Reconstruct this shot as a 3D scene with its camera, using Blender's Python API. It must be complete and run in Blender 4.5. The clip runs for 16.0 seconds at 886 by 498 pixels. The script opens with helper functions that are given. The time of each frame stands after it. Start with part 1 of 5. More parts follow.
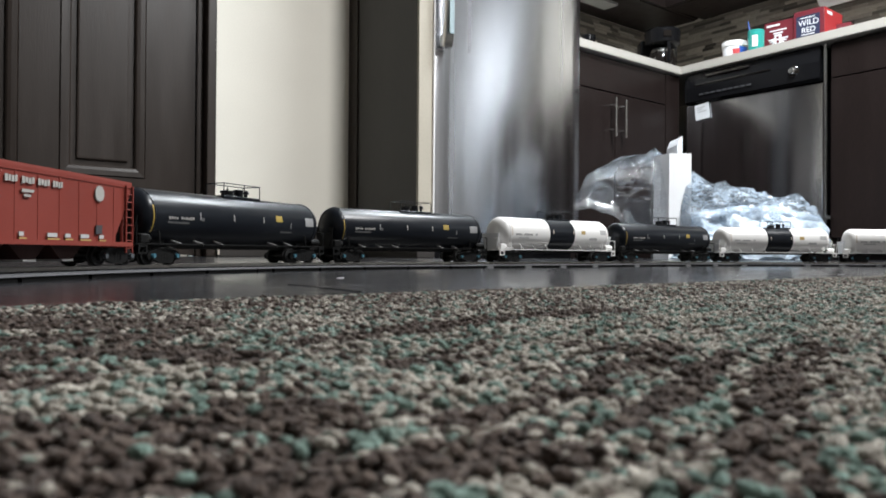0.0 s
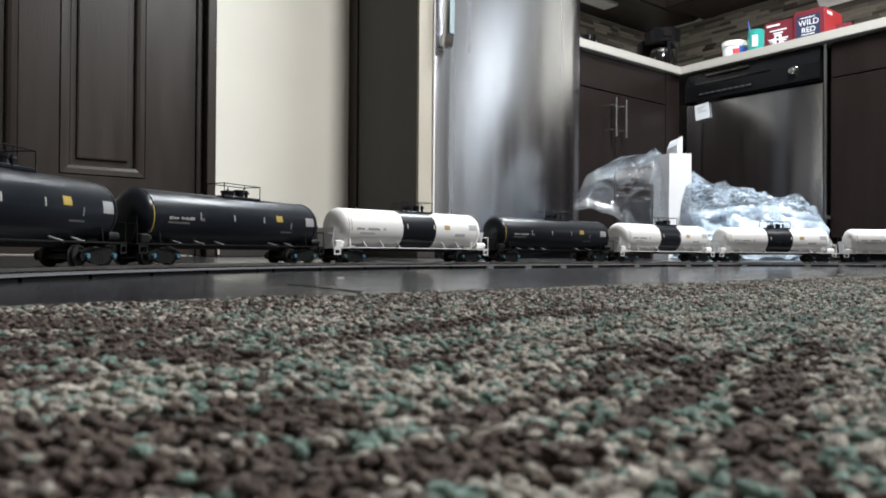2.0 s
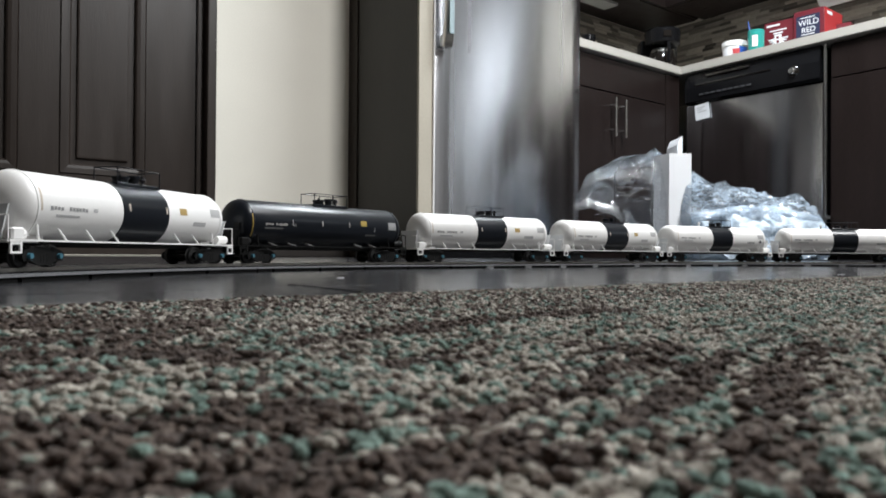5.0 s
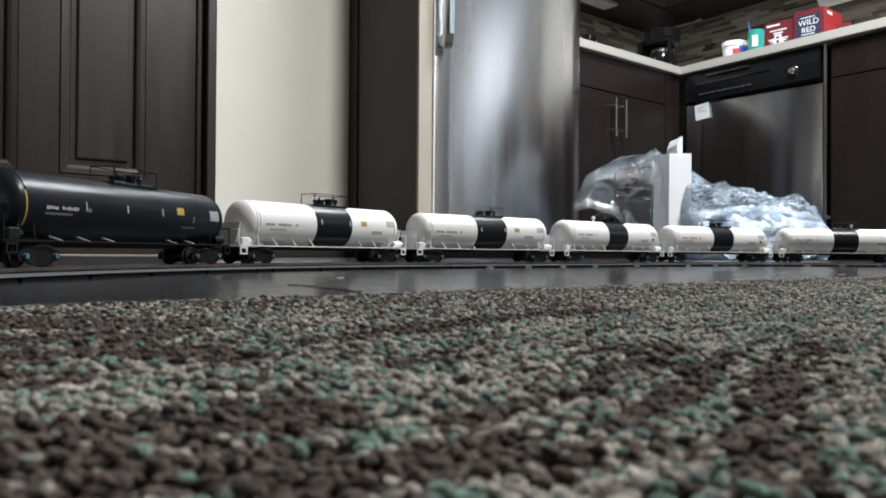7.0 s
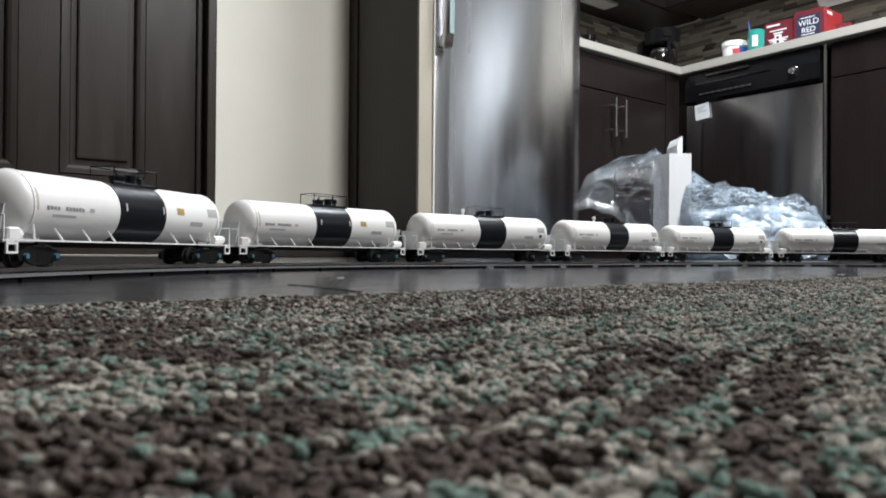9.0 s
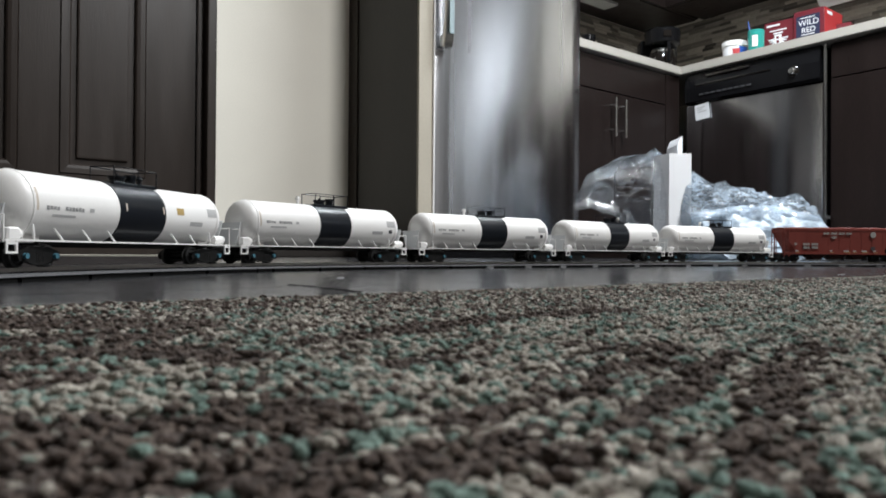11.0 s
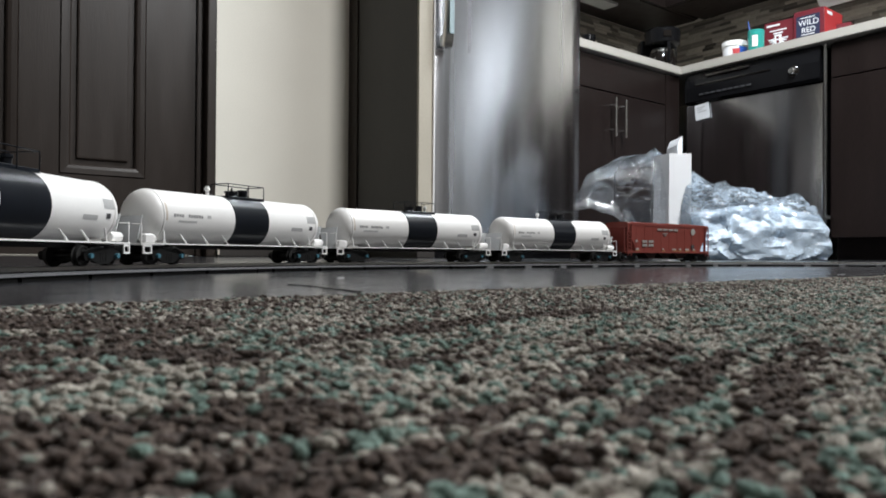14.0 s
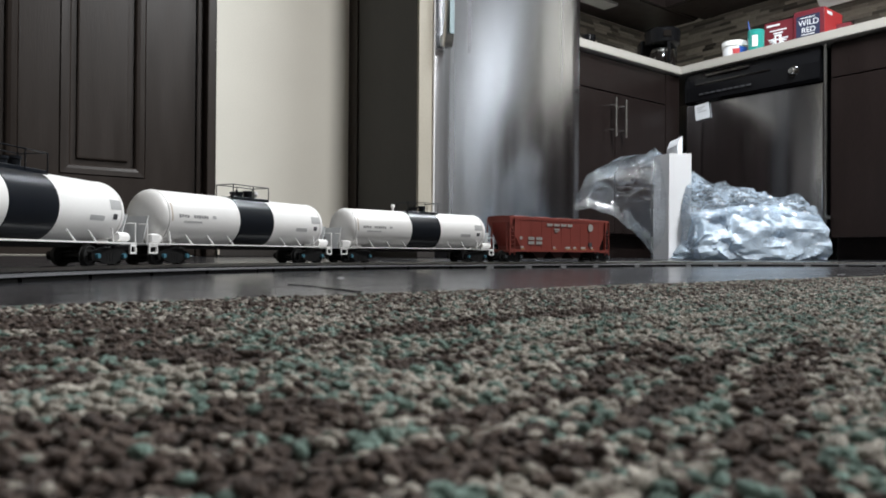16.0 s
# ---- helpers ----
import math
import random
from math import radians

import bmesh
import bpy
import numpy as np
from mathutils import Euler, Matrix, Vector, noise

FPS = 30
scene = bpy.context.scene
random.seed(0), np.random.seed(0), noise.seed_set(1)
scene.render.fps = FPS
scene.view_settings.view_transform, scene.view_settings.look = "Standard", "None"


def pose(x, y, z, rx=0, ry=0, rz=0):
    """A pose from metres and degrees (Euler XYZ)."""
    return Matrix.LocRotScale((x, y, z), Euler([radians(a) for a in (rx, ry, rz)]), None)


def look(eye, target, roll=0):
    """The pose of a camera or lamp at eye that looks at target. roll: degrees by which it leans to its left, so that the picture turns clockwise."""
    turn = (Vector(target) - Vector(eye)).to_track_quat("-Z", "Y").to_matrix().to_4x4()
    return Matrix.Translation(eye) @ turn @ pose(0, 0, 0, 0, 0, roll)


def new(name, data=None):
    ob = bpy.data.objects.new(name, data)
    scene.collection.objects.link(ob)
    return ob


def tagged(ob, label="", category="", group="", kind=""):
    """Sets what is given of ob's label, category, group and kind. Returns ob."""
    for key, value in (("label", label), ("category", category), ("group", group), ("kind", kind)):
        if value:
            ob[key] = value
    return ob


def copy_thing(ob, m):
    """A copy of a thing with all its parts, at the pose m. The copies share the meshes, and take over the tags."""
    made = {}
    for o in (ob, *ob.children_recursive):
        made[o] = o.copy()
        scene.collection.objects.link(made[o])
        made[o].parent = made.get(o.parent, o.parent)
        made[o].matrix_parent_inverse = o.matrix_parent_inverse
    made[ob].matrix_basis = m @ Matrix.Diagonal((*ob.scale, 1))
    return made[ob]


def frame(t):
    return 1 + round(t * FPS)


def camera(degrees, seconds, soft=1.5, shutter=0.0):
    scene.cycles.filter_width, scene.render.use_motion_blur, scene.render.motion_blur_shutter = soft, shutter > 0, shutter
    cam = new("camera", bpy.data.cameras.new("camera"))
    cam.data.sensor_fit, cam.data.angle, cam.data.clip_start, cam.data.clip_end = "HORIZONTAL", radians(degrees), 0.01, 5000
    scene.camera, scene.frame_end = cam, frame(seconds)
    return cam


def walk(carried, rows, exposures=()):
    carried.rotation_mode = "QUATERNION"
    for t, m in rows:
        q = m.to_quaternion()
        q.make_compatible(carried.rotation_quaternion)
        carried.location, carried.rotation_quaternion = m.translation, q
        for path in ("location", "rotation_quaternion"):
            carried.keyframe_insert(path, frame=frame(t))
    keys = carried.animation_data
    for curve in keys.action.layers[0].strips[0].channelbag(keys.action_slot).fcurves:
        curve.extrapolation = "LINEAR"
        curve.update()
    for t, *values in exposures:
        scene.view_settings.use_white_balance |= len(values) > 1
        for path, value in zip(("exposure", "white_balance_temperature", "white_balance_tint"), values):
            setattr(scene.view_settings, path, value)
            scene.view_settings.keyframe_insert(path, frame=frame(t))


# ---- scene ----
# The camera lies still on the rug, 13.5 mm over the hard floor.
cam = camera(62.27, 16.0, soft=1.8)
PSI = radians(39.35)
PITCH, ROLL = 0.375, 0.40
EYE = Vector((0.0, 0.0, 0.0135))
AIM = EYE + Vector((math.sin(PSI), math.cos(PSI), math.tan(radians(PITCH))))
cam.data.dof.use_dof, cam.data.dof.focus_distance, cam.data.dof.aperture_fstop = True, 0.75, 90.0
walk(cam, [(0.0, look(EYE, AIM, ROLL)), (16.0, look(EYE, AIM, ROLL))], exposures=[(0.0, 0.30), (2.0, 0.29), (3.0, 0.21), (4.0, 0.11), (6.5, 0.09), (9.0, 0.03), (12.5, -0.03), (16.0, -0.03)])

# ---- light: a daylight window behind the camera, a ceiling light over the kitchen ----
world = bpy.data.worlds.new("world")
scene.world = world
world.use_nodes = True
wn = world.node_tree
sky = wn.nodes.new("ShaderNodeTexSky")
sky.sky_type, sky.sun_disc = "NISHITA", False
sky.sun_elevation, sky.sun_rotation = radians(40), radians(200)
wn.links.new(sky.outputs[0], wn.nodes["Background"].inputs[0])
wn.nodes["Background"].inputs[1].default_value = 0.08


def area_lamp(name, eye, target, sx, sy, power, colour):
    data = bpy.data.lights.new(name, "AREA")
    data.shape, data.size, data.size_y, data.energy, data.color = "RECTANGLE", sx, sy, power, colour
    ob = new(name, data)
    ob.matrix_world = look(eye, target)
    return ob


area_lamp("window_daylight", (5.56, -2.62, 2.02), (0.0, -1.2, 1.4), 0.95, 0.78, 8.5, (0.90, 0.96, 1.0))
area_lamp("kitchen_ceiling_lamp", (2.16, 0.98, 2.38), (2.16, 0.98, 0), 0.75, 0.35, 82, (0.88, 0.95, 1.0))
area_lamp("living_ceiling_lamp", (1.70, -0.65, 2.38), (1.70, -0.65, 0), 0.45, 0.45, 120, (0.96, 0.97, 0.98))


# ---- materials ----
def mat(name, colour, rough=0.5, metal=0.0, grain=0.0, grain_scale=200.0, stain=0.0, stain_scale=6.0, bump=0.0,
        stretch=(1, 1, 1), spec=0.5, coat=0.0, rough_var=0.0, random_var=0.0):
    """A surface with grain and stains at two scales and fine relief."""
    m = bpy.data.materials.new(name)
    m.use_nodes = True
    t = m.node_tree
    b = t.nodes["Principled BSDF"]
    b.inputs["Roughness"].default_value, b.inputs["Metallic"].default_value = rough, metal
    b.inputs["Specular IOR Level"].default_value, b.inputs["Coat Weight"].default_value = spec, coat
    b.inputs["Base Color"].default_value = (*colour, 1)
    if not (grain or stain or bump or rough_var or random_var):
        return m
    tc = t.nodes.new("ShaderNodeTexCoord")
    mp = t.nodes.new("ShaderNodeMapping")
    mp.inputs["Scale"].default_value = stretch
    t.links.new(tc.outputs["Object"], mp.inputs[0])
    fine, wide = t.nodes.new("ShaderNodeTexNoise"), t.nodes.new("ShaderNodeTexNoise")
    for n, s in ((fine, grain_scale), (wide, stain_scale)):
        n.inputs["Scale"].default_value, n.inputs["Detail"].default_value = s, 5
        t.links.new(mp.outputs[0], n.inputs["Vector"])

    def span(src, lo, hi):
        r = t.nodes.new("ShaderNodeMapRange")
        r.inputs[1].default_value, r.inputs[2].default_value = 0.25, 0.75
        r.inputs[3].default_value, r.inputs[4].default_value = lo, hi
        t.links.new(src, r.inputs[0])
        return r.outputs[0]

    def times(a, c):
        r = t.nodes.new("ShaderNodeMath")
        r.operation = "MULTIPLY"
        t.links.new(a, r.inputs[0]), t.links.new(c, r.inputs[1])
        return r.outputs[0]

    f = times(span(fine.outputs[0], 1 - grain, 1 + grain), span(wide.outputs[0], 1 - stain, 1 + stain))
    if random_var:
        oi = t.nodes.new("ShaderNodeObjectInfo")
        r = t.nodes.new("ShaderNodeMapRange")
        r.inputs[3].default_value, r.inputs[4].default_value = 1 - random_var, 1 + random_var
        t.links.new(oi.outputs["Random"], r.inputs[0])
        f = times(f, r.outputs[0])
    mul = t.nodes.new("ShaderNodeVectorMath")
    mul.operation = "SCALE"
    mul.inputs[0].default_value = colour
    t.links.new(f, mul.inputs["Scale"])
    t.links.new(mul.outputs[0], b.inputs["Base Color"])
    if rough_var:
        t.links.new(span(wide.outputs[0], rough - rough_var, rough + rough_var), b.inputs["Roughness"])
    if bump:
        bp = t.nodes.new("ShaderNodeBump")
        bp.inputs["Strength"].default_value, bp.inputs["Distance"].default_value = 1.0, bump
        t.links.new(fine.outputs[0], bp.inputs["Height"])
        t.links.new(bp.outputs[0], b.inputs["Normal"])
    return m


M_WALL = mat("cream_paint", (0.80, 0.76, 0.67), 0.75, grain=0.03, grain_scale=250, stain=0.05, stain_scale=2.5, bump=0.0006)
# for walls out of view, dark so that the fridge door reflects dimly
M_UNSEEN_WALL = mat("unseen_wall_taupe", (0.26, 0.245, 0.225), 0.8, grain=0.03, grain_scale=250, stain=0.05, stain_scale=2.5)
M_CEIL = mat("ceiling_paint", (0.78, 0.77, 0.74), 0.85, grain=0.03, grain_scale=90, bump=0.001)
M_DOOR = mat("dark_door_paint", (0.0245, 0.0172, 0.0135), 0.40, spec=0.34, grain=0.08, grain_scale=40, stain=0.2, stain_scale=3, bump=0.0003, stretch=(6, 6, 0.6), rough_var=0.08)
M_CAB = mat("espresso_laminate", (0.0145, 0.0100, 0.0092), 0.32, spec=0.19, grain=0.25, grain_scale=60, stain=0.15, stain_scale=4, bump=0.0002, stretch=(5, 5, 0.5), rough_var=0.06)
M_PANEL = mat("dark_side_panel", (0.036, 0.033, 0.029), 0.5, grain=0.12, grain_scale=60, stain=0.12, stain_scale=2, bump=0.0002, stretch=(5, 5, 0.5))
M_COUNTER = mat("pale_solid_counter", (0.43, 0.405, 0.365), 0.35, grain=0.06, grain_scale=400, stain=0.04, stain_scale=12)


def brushed(name, rough, var):
    """Brushed steel that smears its highlights upright."""
    m = mat(name, (0.54, 0.54, 0.56), rough, 1.0, grain=0.05, grain_scale=40, stain=0.20, stain_scale=1.6, stretch=(14, 14, 0.35), rough_var=var)
    nt = m.node_tree
    tg = nt.nodes.new("ShaderNodeTangent")
    tg.direction_type, tg.axis = "RADIAL", "Z"
    nt.links.new(tg.outputs[0], nt.nodes["Principled BSDF"].inputs["Tangent"])
    nt.nodes["Principled BSDF"].inputs["Anisotropic"].default_value = 0.88
    nt.nodes["Principled BSDF"].inputs["Anisotropic Rotation"].default_value = 0.25
    return m


M_STEEL = brushed("brushed_steel", 0.235, 0.06)
M_STEEL_FINE = brushed("fine_brushed_steel", 0.17, 0.02)
M_CHROME = mat("satin_handle_metal", (0.62, 0.61, 0.59), 0.22, 1.0, grain=0.05, grain_scale=300)
M_BLACKP = mat("black_plastic", (0.007, 0.007, 0.008), 0.22, spec=0.2, grain=0.1, grain_scale=300, stain=0.1)
M_GLASSB = mat("dark_glass", (0.01, 0.008, 0.007), 0.05, coat=0.6)
M_FLOOR = mat("dark_vinyl_floor", (0.024, 0.0235, 0.026), 0.18, grain=0.2, grain_scale=70, stain=0.18, stain_scale=5, bump=0.00003, stretch=(1, 6, 1), rough_var=0.05, random_var=0.12)
M_TRIM = mat("dark_baseboard", (0.032, 0.027, 0.024), 0.45, grain=0.15, grain_scale=80, stain=0.1)
M_WHITE = mat("white_plastic", (0.78, 0.77, 0.75), 0.4, grain=0.03, grain_scale=200, stain=0.04)
M_PAPER = mat("white_paper", (0.72, 0.73, 0.75), 0.8, grain=0.04, grain_scale=300)
M_FOAM = mat("packing_foam", (0.86, 0.87, 0.89), 0.7, grain=0.04, grain_scale=350, stain=0.03, bump=0.0008)
M_TANKW = mat("white_tank_paint", (0.80, 0.79, 0.775), 0.42, grain=0.02, grain_scale=900, stain=0.05, stain_scale=25, rough_var=0.05)
M_TANKB = mat("black_tank_paint", (0.007, 0.009, 0.013), 0.31, spec=0.24, grain=0.1, grain_scale=900, stain=0.15, stain_scale=25, rough_var=0.06)
M_RED = mat("oxide_red_paint", (0.19, 0.030, 0.020), 0.5, grain=0.06, grain_scale=900, stain=0.1, stain_scale=30, rough_var=0.06)
# darker than the body red: holds the shade under the hopper cars
M_RED_SHADE = mat("shade_darkened_red", (0.035, 0.012, 0.010), 0.6, spec=0.2, grain=0.15, grain_scale=900, stain=0.15, stain_scale=40)
M_TRUCK = mat("black_truck_plastic", (0.008, 0.008, 0.008), 0.6, spec=0.15, grain=0.15, grain_scale=900)
M_WHEEL = mat("blackened_wheel_metal", (0.03, 0.03, 0.03), 0.5, 0.4, grain=0.2, grain_scale=900)
M_AXLE = mat("blue_bearing_cap", (0.05, 0.15, 0.20), 0.4, grain=0.1, grain_scale=900)
M_AXLEW = mat("pale_bearing_cap", (0.08, 0.09, 0.10), 0.4, grain=0.1, grain_scale=900)
M_GREYP = mat("grey_print", (0.27, 0.27, 0.27), 0.5, grain=0.25, grain_scale=2500)
M_DARKP = mat("dark_print", (0.05, 0.05, 0.055), 0.5, grain=0.25, grain_scale=2500)
M_DIMP = mat("dim_grey_print", (0.10, 0.10, 0.10), 0.5, grain=0.25, grain_scale=2500)
M_PALEP = mat("pale_print", (0.34, 0.33, 0.31), 0.5, grain=0.25, grain_scale=2500)
M_FAINT = mat("faint_grey_print", (0.42, 0.42, 0.42), 0.5, grain=0.2, grain_scale=2500)
M_YELLOW = mat("yellow_print", (0.36, 0.25, 0.05), 0.5, grain=0.15, grain_scale=2500)
M_TANP = mat("tan_print", (0.40, 0.28, 0.10), 0.5, grain=0.15, grain_scale=2500)
M_BUFF = mat("pale_buff_print", (0.52, 0.45, 0.38), 0.5, grain=0.1, grain_scale=2500)
M_BED = mat("grey_roadbed_plastic", (0.085, 0.085, 0.09), 0.58, spec=0.3, grain=0.25, grain_scale=900, stain=0.12, stain_scale=30, bump=0.0002)
# pale grey for the light that comes through under the track
M_LIT_GAP = mat("lit_gap_grey", (0.16, 0.16, 0.165), 0.5, grain=0.15, grain_scale=900)
# under the track this black stands in for the undercut's shade
M_DARK_FILL = mat("dark_fill", (0.008, 0.008, 0.008), 0.8, spec=0.02, grain=0.2, grain_scale=900)
M_RAIL = mat("nickel_rail", (0.45, 0.44, 0.42), 0.3, 1.0, grain=0.12, grain_scale=900, stain=0.1, stain_scale=30)
M_TEAL = mat("teal_glaze", (0.03, 0.30, 0.26), 0.18, grain=0.06, grain_scale=120, coat=0.3)
M_BOXR = mat("red_carton", (0.42, 0.03, 0.035), 0.45, grain=0.06, grain_scale=250, stain=0.06)
M_BOXD = mat("maroon_carton", (0.13, 0.012, 0.02), 0.45, grain=0.08, grain_scale=250, stain=0.1)
M_BOXN = mat("navy_carton", (0.02, 0.025, 0.06), 0.45, grain=0.08, grain_scale=250)
M_BLUE = mat("blue_print", (0.03, 0.10, 0.40), 0.4, grain=0.06, grain_scale=250)


M_TILE = mat("mosaic_tile", (0.27, 0.245, 0.21), 0.28, grain=0.15, grain_scale=120, stain=0.1, stain_scale=20, random_var=0.72, coat=0.2)
M_GROUT = mat("tile_grout", (0.22, 0.20, 0.17), 0.85, grain=0.15, grain_scale=300)


def carpet_mat(name="loop_pile_yarn"):
    """Yarn in dark brown, beige and sea green, mixed knot by knot."""
    m = bpy.data.materials.new(name)
    m.use_nodes = True
    t = m.node_tree
    b = t.nodes["Principled BSDF"]
    b.inputs["Roughness"].default_value = 0.9
    b.inputs["Specular IOR Level"].default_value = 0.15
    b.inputs["Sheen Weight"].default_value = 0.10
    b.inputs["Sheen Roughness"].default_value = 0.45
    tc = t.nodes.new("ShaderNodeTexCoord")
    ramp = t.nodes.new("ShaderNodeValToRGB")
    ramp.color_ramp.interpolation = "LINEAR"
    stops = ((0.0, (0.044, 0.032, 0.027)), (0.22, (0.080, 0.059, 0.050)), (0.40, (0.128, 0.098, 0.082)), (0.47, (0.112, 0.155, 0.134)),
             (0.63, (0.180, 0.258, 0.222)), (0.70, (0.238, 0.216, 0.184)), (0.95, (0.435, 0.398, 0.346)))
    el = ramp.color_ramp.elements
    while len(el) < len(stops):
        el.new(0.5)
    for e, (p, c) in zip(el, stops):
        e.position, e.color = p, (*c, 1)
    # each knot carries its own yarn, set where the pile is laid
    yarn = t.nodes.new("ShaderNodeAttribute")
    yarn.attribute_name = "yarn"
    fibre = t.nodes.new("ShaderNodeTexNoise")
    fibre.inputs["Scale"].default_value, fibre.inputs["Detail"].default_value = 3200, 4
    t.links.new(tc.outputs["Object"], fibre.inputs["Vector"])
    ply = t.nodes.new("ShaderNodeTexNoise")
    ply.inputs["Scale"].default_value, ply.inputs["Detail"].default_value = 1500, 2
    t.links.new(tc.outputs["Object"], ply.inputs["Vector"])
    mot = t.nodes.new("ShaderNodeMapRange")
    mot.inputs[1].default_value, mot.inputs[2].default_value = 0.3, 0.7
    mot.inputs[3].default_value, mot.inputs[4].default_value = -0.05, 0.05
    t.links.new(ply.outputs[0], mot.inputs[0])
    both = t.nodes.new("ShaderNodeMath")
    both.operation, both.use_clamp = "ADD", True
    t.links.new(yarn.outputs["Fac"], both.inputs[0]), t.links.new(mot.outputs[0], both.inputs[1])
    t.links.new(both.outputs[0], ramp.inputs[0])
    mul = t.nodes.new("ShaderNodeMapRange")
    mul.inputs[3].default_value, mul.inputs[4].default_value = 0.55, 1.45
    t.links.new(fibre.outputs[0], mul.inputs[0])
    sc = t.nodes.new("ShaderNodeVectorMath")
    sc.operation = "SCALE"
    t.links.new(ramp.outputs[0], sc.inputs[0])
    t.links.new(mul.outputs[0], sc.inputs["Scale"])
    t.links.new(sc.outputs[0], b.inputs["Base Color"])
    bp = t.nodes.new("ShaderNodeBump")
    bp.inputs["Distance"].default_value = 0.00045
    t.links.new(fibre.outputs[0], bp.inputs["Height"])
    t.links.new(bp.outputs[0], b.inputs["Normal"])
    return m


M_YARN = carpet_mat()
M_BACKING = mat("rug_backing", (0.085, 0.07, 0.06), 0.95, grain=0.4, grain_scale=900, stain=0.2, stain_scale=60)


def film_mat(name, lo, hi, shine, relief, crease):
    """Thin clear plastic film: mostly see-through, with gloss and a milky haze in the folds."""
    m = bpy.data.materials.new(name)
    m.use_nodes = True
    t = m.node_tree
    t.nodes.remove(t.nodes["Principled BSDF"])
    out = t.nodes["Material Output"]
    clear, gloss, milk = t.nodes.new("ShaderNodeBsdfTransparent"), t.nodes.new("ShaderNodeBsdfGlossy"), t.nodes.new("ShaderNodeBsdfTranslucent")
    clear.inputs[0].default_value = (0.95, 0.96, 0.97, 1)
    gloss.inputs["Roughness"].default_value = 0.14
    milk.inputs[0].default_value = (0.74, 0.87, 1.0, 1)
    diff = t.nodes.new("ShaderNodeBsdfDiffuse")
    diff.inputs[0].default_value = (0.74, 0.87, 1.0, 1)
    fr = t.nodes.new("ShaderNodeFresnel")
    fr.inputs[0].default_value = 1.5
    gain = t.nodes.new("ShaderNodeMath")
    gain.operation, gain.use_clamp = "MULTIPLY_ADD", True
    gain.inputs[1].default_value, gain.inputs[2].default_value = shine, 0.01
    t.links.new(fr.outputs[0], gain.inputs[0])
    tc, nz = t.nodes.new("ShaderNodeTexCoord"), t.nodes.new("ShaderNodeTexNoise")
    nz.inputs["Scale"].default_value, nz.inputs["Detail"].default_value = 12, 5
    nz.inputs["Distortion"].default_value = 1.0
    t.links.new(tc.outputs["Object"], nz.inputs["Vector"])
    # creases: long thin lines that run with the folds, over a soft haze
    mp = t.nodes.new("ShaderNodeMapping")
    mp.inputs["Scale"].default_value = (10, 12, 22)
    mp.inputs["Rotation"].default_value = (0.3, 0.5, 0.4)
    t.links.new(tc.outputs["Object"], mp.inputs[0])
    fold = t.nodes.new("ShaderNodeTexNoise")
    fold.inputs["Scale"].default_value, fold.inputs["Detail"].default_value, fold.inputs["Distortion"].default_value = 1.0, 3, 1.6
    t.links.new(mp.outputs[0], fold.inputs["Vector"])
    mid = t.nodes.new("ShaderNodeMath")
    mid.operation, mid.inputs[1].default_value = "SUBTRACT", 0.5
    t.links.new(fold.outputs[0], mid.inputs[0])
    away = t.nodes.new("ShaderNodeMath")
    away.operation = "ABSOLUTE"
    t.links.new(mid.outputs[0], away.inputs[0])
    line = t.nodes.new("ShaderNodeMapRange")
    line.inputs[1].default_value, line.inputs[2].default_value, line.inputs[3].default_value, line.inputs[4].default_value = 0.0, 0.022, crease, 0.0
    t.links.new(away.outputs[0], line.inputs[0])
    haze = t.nodes.new("ShaderNodeMapRange")
    haze.inputs[1].default_value, haze.inputs[2].default_value, haze.inputs[3].default_value, haze.inputs[4].default_value = 0.42, 0.68, lo, hi
    t.links.new(nz.outputs[0], haze.inputs[0])
    mr = t.nodes.new("ShaderNodeMath")
    mr.operation, mr.use_clamp = "ADD", True
    t.links.new(line.outputs[0], mr.inputs[0]), t.links.new(haze.outputs[0], mr.inputs[1])
    m0, m1, m2 = (t.nodes.new("ShaderNodeMixShader") for _ in range(3))
    m0.inputs[0].default_value = 0.30
    t.links.new(diff.outputs[0], m0.inputs[1]), t.links.new(milk.outputs[0], m0.inputs[2])
    t.links.new(mr.outputs[0], m1.inputs[0]), t.links.new(clear.outputs[0], m1.inputs[1]), t.links.new(m0.outputs[0], m1.inputs[2])
    t.links.new(gain.outputs[0], m2.inputs[0]), t.links.new(m1.outputs[0], m2.inputs[1]), t.links.new(gloss.outputs[0], m2.inputs[2])
    bp = t.nodes.new("ShaderNodeBump")
    bp.inputs["Distance"].default_value = relief
    t.links.new(away.outputs[0], bp.inputs["Height"])
    t.links.new(bp.outputs[0], gloss.inputs["Normal"])
    t.links.new(m2.outputs[0], out.inputs[0])
    return m


M_FILM = film_mat("clear_plastic_film", 0.0, 0.10, 0.8, 0.012, 0.22)
M_HAZY = film_mat("hazy_plastic_film", 0.08, 0.42, 1.2, 0.016, 0.5)
M_MILKY = film_mat("milky_plastic_film", 0.50, 1.0, 1.2, 0.014, 0.4)


